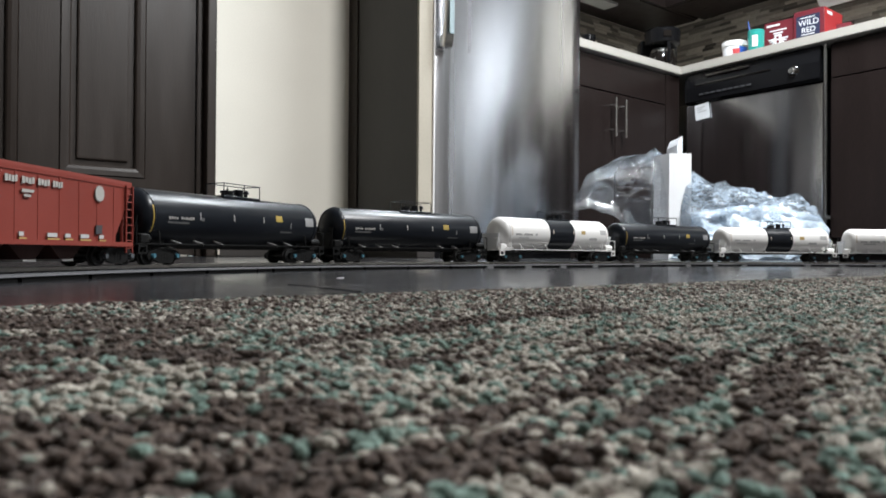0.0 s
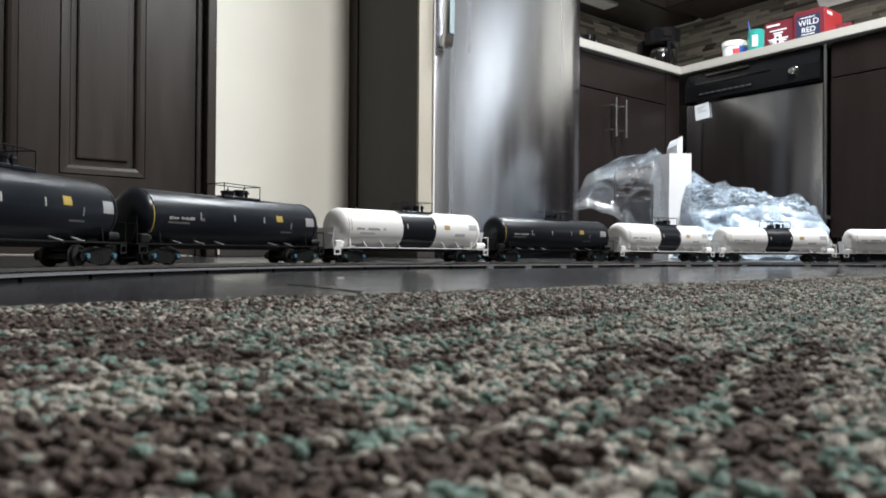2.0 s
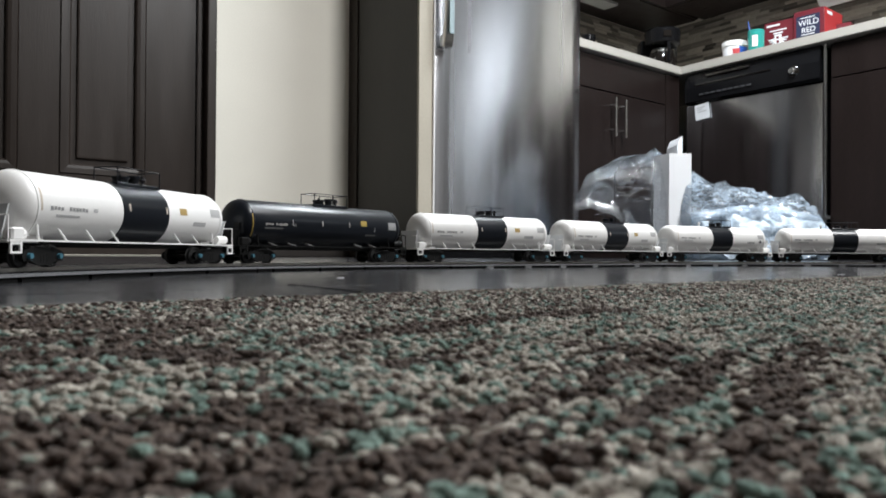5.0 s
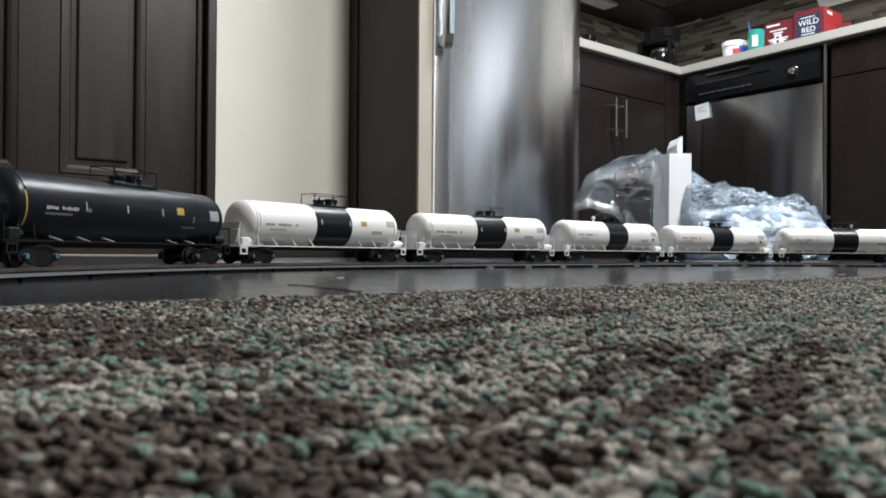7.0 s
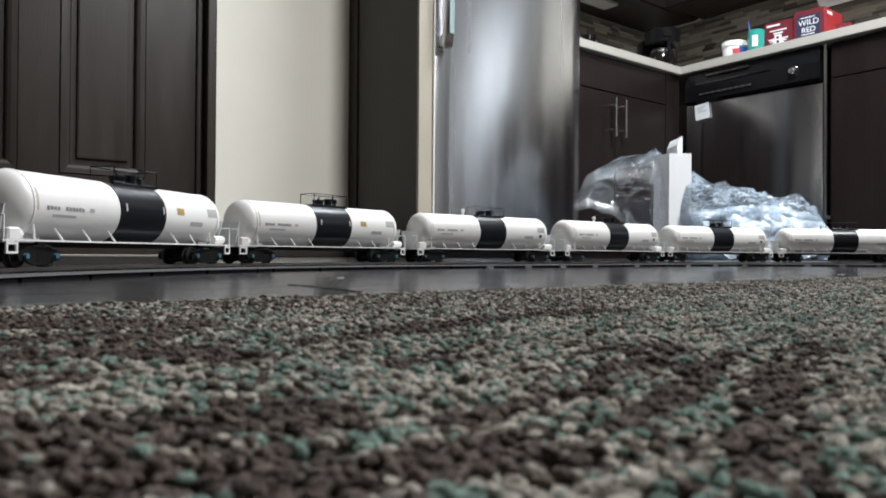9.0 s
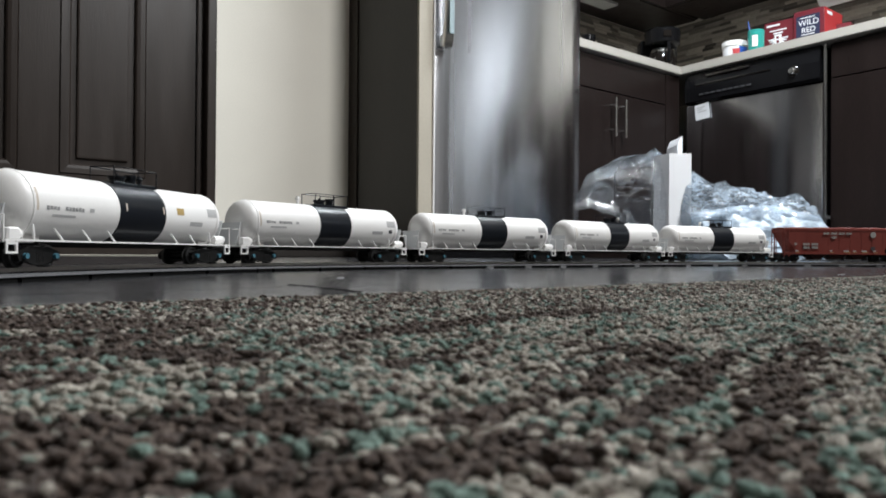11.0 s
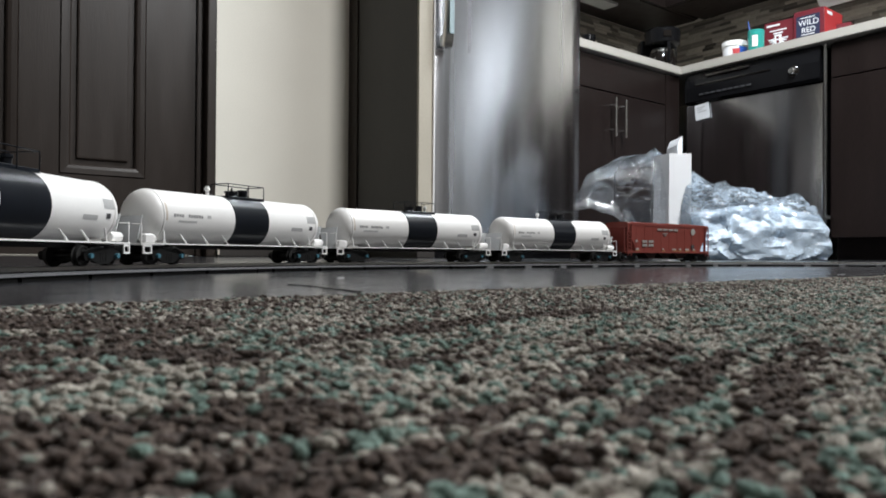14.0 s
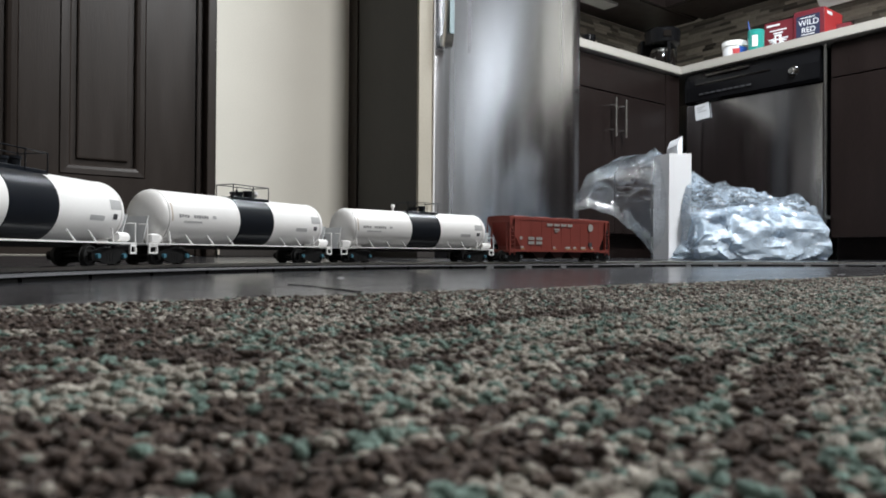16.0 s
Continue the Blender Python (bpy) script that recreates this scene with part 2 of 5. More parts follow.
# ---- building helpers ----
def part(name, bm, material, parent=None, label="", m=None, smooth=False):
    """Links a bmesh as one mesh object under a thing or a part."""
    me = bpy.data.meshes.new(name)
    bm.normal_update()
    if smooth:
        for f in bm.faces:
            f.smooth = True
    bm.to_mesh(me)
    bm.free()
    if smooth and smooth is not True:
        me.set_sharp_from_angle(angle=radians(smooth))
    for mm in (material if isinstance(material, (list, tuple)) else (material,)):
        me.materials.append(mm)
    ob = new(name, me)
    if parent:
        ob.parent = parent
    if m is not None:
        ob.matrix_local = m
    if label:
        ob["label"] = label
    return ob


def empty(name, m, label, category, group="", kind=""):
    ob = new(name)
    ob.empty_display_size = 0.02
    ob.matrix_world = m
    return tagged(ob, label, category, group, kind)


def add_box(bm, x0, x1, y0, y1, z0, z1, bevel=0.0, seg=2, mi=0):
    m = Matrix.LocRotScale(((x0 + x1) / 2, (y0 + y1) / 2, (z0 + z1) / 2), None, (x1 - x0, y1 - y0, z1 - z0))
    r = bmesh.ops.create_cube(bm, size=1, matrix=m)
    vs = r["verts"]
    if bevel:
        es = list({e for v in vs for e in v.link_edges})
        bmesh.ops.bevel(bm, geom=es, offset=bevel, segments=seg, profile=0.6, affect="EDGES")
    elif mi:
        for f in {f for v in vs for f in v.link_faces}:
            f.material_index = mi
    return vs


def box(x0, x1, y0, y1, z0, z1, bevel=0.0, seg=2):
    bm = bmesh.new()
    add_box(bm, x0, x1, y0, y1, z0, z1, bevel, seg)
    return bm


def add_rod(bm, a, b, r, n=10, r2=None):
    a, b = Vector(a), Vector(b)
    q = (b - a).to_track_quat("Z", "Y")
    m = Matrix.LocRotScale((a + b) / 2, q, None)
    return bmesh.ops.create_cone(bm, cap_ends=True, segments=n, radius1=r, radius2=r if r2 is None else r2, depth=(b - a).length, matrix=m)["verts"]


def rod(a, b, r, n=10, r2=None):
    bm = bmesh.new()
    add_rod(bm, a, b, r, n, r2)
    return bm


def lathe(profile, n=32, axis="Z", bm=None, arc=None, m=None, closed=False):
    """Turns (radius, height) pairs about an axis; arc: from and to, in degrees."""
    bm = bm or bmesh.new()
    a0, a1 = arc or (0, 360)
    full = arc is None
    rows = []
    for r, h in profile:
        ring = []
        for i in range(n if full else n + 1):
            a = radians(a0 + (a1 - a0) * i / n)
            c, s = r * math.cos(a), r * math.sin(a)
            p = Vector((c, s, h)) if axis == "Z" else Vector((h, c, s)) if axis == "X" else Vector((c, h, s))
            ring.append(bm.verts.new(m @ p if m else p))
        rows.append(ring)
    for a, b in zip(rows, rows[1:]):
        k = len(a)
        for i in range(k if full else k - 1):
            bm.faces.new((a[i], a[(i + 1) % k], b[(i + 1) % k], b[i]))
    for ring, rr in ((rows[0], profile[0][0]), (rows[-1], profile[-1][0])):
        if full and rr > 1e-6:
            bm.faces.new(ring)
    bmesh.ops.recalc_face_normals(bm, faces=bm.faces[:])
    return bm


def prism(points, lo, hi, axis="Y"):
    """A flat outline pushed from lo to hi along an axis."""
    bm = bmesh.new()
    put = {"Y": lambda a, b, c: (a, c, b), "X": lambda a, b, c: (c, a, b), "Z": lambda a, b, c: (a, b, c)}[axis]
    va = [bm.verts.new(put(a, b, lo)) for a, b in points]
    vb = [bm.verts.new(put(a, b, hi)) for a, b in points]
    bm.faces.new(va), bm.faces.new(vb)
    k = len(points)
    for i in range(k):
        bm.faces.new((va[i], va[(i + 1) % k], vb[(i + 1) % k], vb[i]))
    bmesh.ops.recalc_face_normals(bm, faces=bm.faces[:])
    return bm


def structure(name, bm, material, label="", category="", m=None):
    return tagged(part(name, bm, material, m=m), label, category, kind="structure")

# ---- the room ----
YW, XW, YB = 2.20, 3.71, 2.62        # entrance wall, side wall of the kitchen, kitchen's back wall
XL, XR, YS, HC = -1.3, 5.6, -3.2, 2.45
# the dishwasher run meets the back run at a little less than a right angle
TURN = Matrix.Translation((3.074, 1.978, 0)) @ Matrix.Rotation(radians(-4.4), 4, "Z") @ Matrix.Translation((-3.074, -1.978, 0))
structure("wall_north", box(0.8915, 1.376, YW, YW + 0.12, 0.0, HC), M_WALL, "cream painted drywall beside the dark entrance door", "wall")
bm = bmesh.new()
add_box(bm, XL, -0.03, YW, YW + 0.12, 0, HC)
add_box(bm, -0.03, 0.8915, YW, YW + 0.12, 2.12, HC)
structure("wall_entrance", bm, M_WALL, "cream painted wall round the entrance door", "wall")
structure("wall_kitchen_back", box(1.376, XW + 0.20, YB, YB + 0.12, 0, HC), M_WALL, "cream wall behind the kitchen cabinets", "wall")
structure("wall_east", box(XW, XW + 0.12, 0.40, YB - 0.02, 0, HC), M_WALL, "cream wall behind the dishwasher run", "wall", TURN)
structure("wall_east_return", box(XW - 0.09, XR, 0.40, 0.52, 0, HC), M_UNSEEN_WALL, "unseen taupe wall closing the living room", "wall")
structure("wall_west", box(XL - 0.12, XL, YS, YW + 0.12, 0, HC), M_UNSEEN_WALL, "unseen taupe side wall of the living room", "wall")
bm = bmesh.new()
add_box(bm, XR, XR + 0.12, YS, -3.12, 0, HC)
add_box(bm, XR, XR + 0.12, -2.12, 0.62, 0, HC)
add_box(bm, XR, XR + 0.12, -3.12, -2.12, 0, 1.60)
add_box(bm, XR, XR + 0.12, -3.12, -2.12, 2.43, HC)
structure("wall_far_east", bm, M_UNSEEN_WALL, "unseen taupe end wall of the living room", "wall")
structure("wall_south", box(XL - 0.12, XR + 0.12, YS - 0.12, YS, 0, HC), M_UNSEEN_WALL, "plain unseen taupe wall of the living room", "wall")
structure("ceiling", box(XL - 0.12, XR + 0.12, YS - 0.12, YB + 0.12, HC, HC + 0.1), M_CEIL, "white painted ceiling", "ceiling")
structure("subfloor", box(XL - 0.12, XR + 0.12, YS - 0.12, YB + 0.12, -0.08, -0.004), M_DARK_FILL, "dark subfloor under the planks", "floor")

# ---- entrance door ----
YD = YW + 0.035
door = empty("entrance_door", pose(0.4, YD, 0), "closed dark brown panelled entrance door with raised panels", "door", kind="structure")


def frame_ring(x0, x1, z0, z1, w, y0, y1):
    """A moulded ring round a panel: outer ramp down to an inner fillet."""
    bm = bmesh.new()
    rings = []
    for k, yy in ((0, y1), (w * 0.12, y0), (w * 0.58, y0 + 0.0009), (w * 0.86, y0 + 0.0026), (w, y1 + 0.001)):
        rings.append([bm.verts.new(p) for p in ((x0 + k, yy, z0 + k), (x1 - k, yy, z0 + k), (x1 - k, yy, z1 - k), (x0 + k, yy, z1 - k))])
    for a, b in zip(rings, rings[1:]):
        for i in range(4):
            bm.faces.new((a[i], a[(i + 1) % 4], b[(i + 1) % 4], b[i]))
    bmesh.ops.recalc_face_normals(bm, faces=bm.faces[:])
    return bm


def door_leaf():
    # columns of panels; the leaf runs from x = -0.08 to 0.838
    x0, x1 = -0.41, 0.4395
    cols = ((-0.260, -0.039), (0.060, 0.292))
    rows = ((0.228, 0.93), (1.06, 1.62), (1.72, 1.95))
    bm = bmesh.new()
    t0, t1 = 0.0, 0.04
    for a, b in ((x0, cols[0][0]), (cols[0][1], cols[1][0]), (cols[1][1], x1)):
        add_box(bm, a, b, t0, t1, 0.003, 2.06)
    zs = (0.003, *[z for r in rows for z in r], 2.06)
    for c in cols:
        for a, b in ((zs[0], zs[1]), (zs[2], zs[3]), (zs[4], zs[5]), (zs[6], zs[7])):
            add_box(bm, c[0], c[1], t0, t1, a, b)
    part("leaf", bm, M_DOOR, door)
    for c in cols:
        for r in rows:
            part("panel_moulding", frame_ring(c[0], c[1], r[0], r[1], 0.030, -0.0025, 0.003), M_DOOR, door)
            bm = box(c[0] + 0.020, c[1] - 0.020, 0.012, 0.036, r[0] + 0.020, r[1] - 0.020)
            add_box(bm, c[0] + 0.046, c[1] - 0.046, 0.004, 0.03, r[0] + 0.046, r[1] - 0.046, 0.005, 2)
            part("raised_panel", bm, M_DOOR, door)


door_leaf()
part("threshold", box(-0.41, 0.40, -0.05, -0.002, 0.0, 0.005, 0.001), mat("aluminium_threshold", (0.30, 0.28, 0.24), 0.45, 0.6, grain=0.2, grain_scale=200), door, "worn pale metal threshold")
bm = bmesh.new()
for a, b, y in ((0.841, 0.864, -0.010), (0.862, 0.891, -0.041)):
    add_box(bm, a - 0.4, b - 0.4, y, 0.02, 0.0, 2.10, 0.004)
part("casing", bm, M_DOOR, door, "dark brown moulded door casing")
# added sheet behind the leaf, keeps outside light from the door's gaps
part("weather_stop", box(-0.41, 0.438, 0.045, 0.06, 0.0, 2.09), M_DARK_FILL, door)
bm = bmesh.new()
add_box(bm, -0.49, -0.414, -0.055, 0.02, 0.0, 2.10, 0.004)
add_box(bm, -0.49, 0.497, -0.055, 0.02, 2.09, 2.15, 0.004)
part("casing", bm, M_DOOR, door, "dark brown moulded door casing")

bm = box(0.894, 1.372, YW - 0.014, YW - 0.001, 0.0, 0.095, 0.003)
structure("baseboard", bm, M_TRIM, "dark brown baseboard along the cream wall", "baseboard")
structure("trim", box(0.894, 0.900, YW - 0.017, YW - 0.0145, 0.006, 0.026), M_BUFF, "small pale chip at the end of the baseboard", "trim")

# ---- fridge and its side panel ----
structure("baseboard_end", box(1.362, 1.431, 1.786, 1.799, 0.0, 0.095, 0.003), M_TRIM, "dark brown baseboard end at the fridge niche", "baseboard")
panel = tagged(part("fridge_side_panel", box(1.376, 1.425, 1.812, YB - 0.002, 0.0, 2.2), M_PANEL), "tall dark brown side panel of the fridge niche", "cabinet panel")
part("edge_strip", box(1.3755, 1.429, 1.800, 1.8115, 0.0, 2.2, 0.002), mat("beige_edge_band", (0.42, 0.38, 0.31), 0.5, grain=0.06, grain_scale=150, stain=0.06), panel, "beige front edge strip")
part("scribe_strip", box(1.3700, 1.3755, 2.145, YW - 0.001, 0.0, 2.2, 0.001), M_DOOR, panel, "darker strip where the panel meets the wall")


def fridge():
    e = empty("refrigerator", pose(1.436, 1.80, 0), "tall brushed stainless steel refrigerator with a bar handle", "refrigerator")
    W = 0.706
    part("cabinet_body", box(0.004, W - 0.004, 0.075, 0.72, 0.03, 1.70, 0.006), mat("fridge_grey_shell", (0.35, 0.35, 0.36), 0.45, grain=0.1, grain_scale=300, stain=0.05), e, "grey painted steel shell")

    def bowed(z0, z1):
        # a door with a gently bowed front and rounded sides
        n, pts = 24, []
        for i in range(n + 1):
            u = i / n
            x = W * u
            edge = min(u, 1 - u) * W
            r = 0.009
            y = -0.0055 * (1 - (2 * u - 1) ** 2) + (r - math.sqrt(max(0, r * r - max(0, r - edge) ** 2)) if edge < r else 0)
            pts.append((x, y))
        pts += [(W, 0.07), (0, 0.07)]
        bm = prism(pts, z0, z1, "Z")
        return bm
    part("lower_door", bowed(0.055, 1.16), M_STEEL, e, "bowed brushed steel door", smooth=40)
    part("freezer_door", bowed(1.175, 1.695), M_STEEL, e, "bowed brushed steel door", smooth=40)
    part("door_gasket", box(0.012, W - 0.012, 0.0705, 0.0745, 0.06, 1.69), M_BLACKP, e)
    part("hinge_edge", box(-0.0066, -0.0010, -0.006, 0.060, 0.055, 1.16, 0.002), M_WHITE, e, "bright pale edge trim")
    part("toe_grille", box(0.02, W - 0.02, 0.03, 0.07, 0.0, 0.05, 0.003), M_BLACKP, e)
    # handle: a flattened bar that stands off on an end block
    bm = bmesh.new()
    prof = [(0.0, 0.667), (0.012, 0.660), (0.026, 0.664), (0.034, 0.69), (0.040, 0.80), (0.040, 1.08), (0.032, 1.12), (0.0, 1.125), (0.0, 1.09), (0.016, 1.085), (0.024, 1.06), (0.024, 0.76), (0.016, 0.70), (0.0, 0.70)]
    bm = prism([(-0.008 - a, b) for a, b in prof], 0.012, 0.046, "X")
    bmesh.ops.bevel(bm, geom=bm.edges[:], offset=0.003, segments=2, affect="EDGES")
    h = part("handle", bm, M_CHROME, e, "satin metal bar handle", smooth=35)
    part("handle_inset", box(0.019, 0.038, -0.0525, -0.0475, 0.70, 1.06, 0.002), mat("pale_blue_inset", (0.45, 0.55, 0.58), 0.25, 0.5), h, "pale blue glossy inset")
    part("lock_dot", rod((0.672, -0.012, 0.62), (0.672, 0.01, 0.62), 0.004, 12), M_BLACKP, e)
    return e


fridge()


# ---- kitchen cabinets along the back wall ----
def bar_handle(parent, x, y, z0, z1, along="Z"):
    r = part("handle", rod((x, y - 0.032, z0), (x, y - 0.032, z1), 0.006, 12), M_CHROME, parent, "satin metal bar handle", smooth=40)
    for z in (z0 + 0.03, z1 - 0.03):
        part("handle_post", rod((x, y - 0.034, z), (x, y, z), 0.0045, 8), M_CHROME, r)
    return r


def back_unit():
    e = empty("base_cabinet", pose(2.145, 2.0, 0), "espresso brown base cabinet with two doors under a drawer front", "cabinet")
    W = 0.84
    part("carcass", box(0, W, 0.022, 0.60, 0.10, 0.868), M_CAB, e)
    part("toe_kick", box(0, W, 0.075, 0.09, 0.0, 0.10), M_CAB, e)
    part("drawer_front", box(0.003, W - 0.003, 0.0, 0.020, 0.722, 0.862, 0.002), M_CAB, e)
    # the seam between the doors stands under the midpoint of the two handles
    seam = 0.462
    d0 = part("door", box(0.060, seam - 0.0015, 0.0, 0.020, 0.108, 0.717, 0.002), M_CAB, e)
    d1 = part("door", box(seam + 0.0015, W - 0.003, 0.0, 0.020, 0.108, 0.717, 0.002), M_CAB, e)
    bar_handle(d0, seam - 0.034, 0.0, 0.524, 0.692)
    bar_handle(d1, seam + 0.036, 0.0, 0.524, 0.692)
    return e


back_unit()
filler = tagged(part("corner_filler", box(2.99, 3.098, 2.0, 2.06, 0.0, 0.868, 0.002), M_CAB), "plain espresso brown corner filler panel", "cabinet panel")

far = [TURN @ Vector((x, y, 0)) for x, y in ((3.074, 0.42), (XW - 0.011, 0.42), (XW - 0.011, YB - 0.06))]
bm = prism([(2.137, 1.978), (3.074, 1.978), *((v.x, v.y) for v in far), (far[2].x, YB - 0.011), (2.137, YB - 0.011)], 0.872, 0.910, "Z")
bmesh.ops.bevel(bm, geom=bm.edges[:], offset=0.003, segments=2, affect="EDGES")
structure("worktop", bm, M_COUNTER, "pale beige L-shaped kitchen worktop", "worktop")


def dishwasher():
    e = empty("dishwasher", TURN @ pose(3.10, 1.967, 0, rz=-90), "stainless steel dishwasher with a black control panel", "dishwasher")
    W = 0.650
    part("tub", box(0.006, W - 0.006, 0.03, 0.58, 0.10, 0.866), M_BLACKP, e)
    # door skewed, far edge 18 mm deeper, to swing its reflection off the cabinets
    front = box(0.004, W - 0.004, 0.0, 0.03, 0.125, 0.720, 0.004)
    for v in front.verts:
        v.co.y += 0.018 * v.co.x / W
    part("door", front, M_STEEL_FINE, e, "brushed steel door", smooth=40)
    # control panel leans back a little, with a pocket under its lip
    bm = prism([(0.002, 0.724), (-0.012, 0.735), (-0.014, 0.80), (-0.004, 0.866), (0.03, 0.866), (0.03, 0.724)], 0.004, W - 0.004, "X")
    c = part("control_panel", bm, M_BLACKP, e, "glossy black control panel")
    part("control_lip", box(0.06, 0.44, -0.017, -0.012, 0.806, 0.811, 0.002), M_GLASSB, c, "thin glossy trim line")
    part("vent_recess", box(0.12, 0.34, -0.016, -0.012, 0.838, 0.850, 0.002), M_GLASSB, c)
    for i in range(9):
        part("button", box(0.085 + i * 0.030, 0.107 + i * 0.030, -0.0175, -0.013, 0.758, 0.766, 0.0015), M_DARKP, c)
    part("dial_backing", lathe([(0.024, 0.0), (0.024, 0.006), (0.02, 0.009), (0.0, 0.009)], 28, m=pose(0.538, -0.008, 0.780, rx=90)), M_GLASSB, c)
    part("dial", lathe([(0.014, 0.008), (0.014, 0.022), (0.011, 0.026), (0.0, 0.026)], 24, m=pose(0.538, -0.008, 0.780, rx=90)), M_CHROME, c, "round metal dial", smooth=35)
    part("toe_plate", box(0.006, W - 0.006, 0.06, 0.08, 0.0, 0.12), M_BLACKP, e)
    return e


dishwasher()
sheet = tagged(part("paper_note", box(0, 0.075, -0.0035, -0.0015, 0, 0.072), M_PAPER, m=TURN @ Matrix.Translation((3.100, 1.908, 0.644)) @ pose(0, 0, 0, ry=0, rz=-90) @ pose(0, 0, 0, ry=-6)),
               "small white paper note stuck on the steel dishwasher door", "paper note")
for i, (w, z) in enumerate(((0.045, 0.055), (0.03, 0.045), (0.05, 0.035))):
    part("print_line", box(0.012, 0.012 + w, -0.0042, -0.0034, z, z + 0.0035), M_FAINT, sheet)


def side_unit(y0, w):
    e = empty("base_cabinet", TURN @ pose(3.10, y0, 0, rz=-90), "espresso brown base cabinet with a drawer over a door", "cabinet")
    part("carcass", box(0, w, 0.022, 0.60, 0.10, 0.868), M_CAB, e)
    part("toe_kick", box(0, w, 0.075, 0.09, 0.0, 0.10), M_CAB, e)
    part("drawer_front", box(0.014, w - 0.002, 0.0, 0.020, 0.727, 0.862, 0.002), M_CAB, e)
    d = part("door", box(0.014, w - 0.002, 0.0, 0.020, 0.088, 0.722, 0.002), M_CAB, e)
    return e


side_unit(1.292, 0.45)
side_unit(0.839, 0.415)
strip = tagged(part("side_trim", box(3.094, 3.104, 1.2955, 1.3065, 0.10, 0.868, 0.001), M_CHROME, m=TURN), "thin bright metal strip beside the dishwasher", "trim strip")
bm = box(3.070, 3.098, 1.268, 1.290, 0.16, 0.175, 0.002)
tagged(part("door_hinge", bm, M_CHROME, m=TURN), "small metal hinge on the dark cabinet side", "hinge")

# ---- wall cabinets ----
def wall_unit(name, m, w, h):
    e = empty(name, m, "espresso brown wall cabinet hung over the worktop", "cabinet")
    part("carcass", box(0, w, 0.02, 0.336, 0, h), M_CAB, e)
    n = 2 if w > 0.6 else 1
    for i in range(n):
        part("door", box(w * i / n + 0.002, w * (i + 1) / n - 0.002, 0, 0.019, 0.003, h - 0.003, 0.002), M_CAB, e)
    return e


wall_unit("wall_cabinet", pose(2.72, YB - 0.346, 1.335), 0.985, 0.88)
wall_unit("wall_cabinet", TURN @ pose(XW - 0.345, YB - 0.322, 1.335, rz=-90), 0.72, 0.85)
wall_unit("wall_cabinet", TURN @ pose(XW - 0.345, YB - 1.045, 1.335, rz=-90), 0.72, 0.85)
wall_unit("wall_cabinet", pose(1.44, 2.28, 1.76), 0.69, 0.6)


tagged(part("under_cabinet_light", box(2.86, 3.13, 2.385, 2.475, 1.318, 1.3345, 0.003), mat("grey_lens", (0.32, 0.32, 0.31), 0.4, grain=0.05, grain_scale=200)),
       "grey under-cabinet light panel, switched off", "cabinet light")

# ---- things on the worktop ----
ZT = 0.910


def coffee_maker():
    e = empty("coffee_maker", pose(3.25, 2.21, ZT, rz=-40), "black plastic drip coffee maker with a glass jug", "coffee maker")
    part("base", box(-0.095, 0.095, -0.13, 0.10, 0, 0.035, 0.008), M_BLACKP, e)
    part("tower", box(-0.095, 0.095, 0.02, 0.10, 0.035, 0.215, 0.01), M_BLACKP, e)
    part("brew_head", lathe([(0.070, 0.168), (0.086, 0.176), (0.090, 0.236), (0.083, 0.247), (0.0, 0.250)], 28, m=pose(0, -0.035, 0)), M_BLACKP, e, "round black filter housing", smooth=35)
    j = part("jug", lathe([(0.055, 0.038), (0.07, 0.048), (0.075, 0.085), (0.062, 0.13), (0.052, 0.150), (0.0, 0.152)], 28, m=pose(0, -0.035, 0)), M_GLASSB, e, "dark glass jug", smooth=35)
    part("jug_band", lathe([(0.0605, 0.130), (0.064, 0.130), (0.057, 0.148), (0.055, 0.148)], 28, m=pose(0, -0.035, 0)), M_CHROME, j)
    bm = bmesh.new()
    pts = [(0, -0.10, 0.16), (0, -0.145, 0.155), (0, -0.155, 0.12), (0, -0.145, 0.07), (0, -0.108, 0.06)]
    for a, b in zip(pts, pts[1:]):
        add_rod(bm, a, b, 0.009, 8)
    part("jug_handle", bm, M_BLACKP, j)
    part("front_badge", box(-0.02, 0.02, -0.129, -0.124, 0.195, 0.225, 0.002), M_GLASSB, e, "small dark badge")
    return e


coffee_maker()
tagged(part("dark_canister", lathe([(0.05, 0), (0.055, 0.01), (0.055, 0.10), (0.035, 0.13), (0.03, 0.16), (0.036, 0.165), (0.036, 0.19), (0.0, 0.195)], 24, m=pose(2.86, 2.36, ZT)), M_BLACKP, smooth=35),
       "dark glossy canister on the worktop", "canister")


def tub():
    e = empty("white_tub", TURN @ pose(3.19, 1.770, ZT), "white plastic tub with a printed blue and red label", "tub")
    part("body", lathe([(0.045, 0), (0.050, 0.006), (0.052, 0.062), (0.050, 0.068), (0.0, 0.068)], 32), M_WHITE, e, smooth=35)
    part("lid", lathe([(0.0555, 0.062), (0.056, 0.08), (0.053, 0.085), (0.0, 0.086)], 32), M_WHITE, e, smooth=35)
    part("label_band", lathe([(0.0522, 0.012), (0.0528, 0.058)], 20, arc=(150, 330)), M_PAPER, e)
    part("label_print", lathe([(0.0532, 0.014), (0.0537, 0.056)], 10, arc=(235, 300)), M_BLUE, e, "blue printed patch")
    part("label_print", lathe([(0.0541, 0.022), (0.0546, 0.046)], 8, arc=(205, 238)), M_BOXR, e, "red printed patch")
    return e


tub()


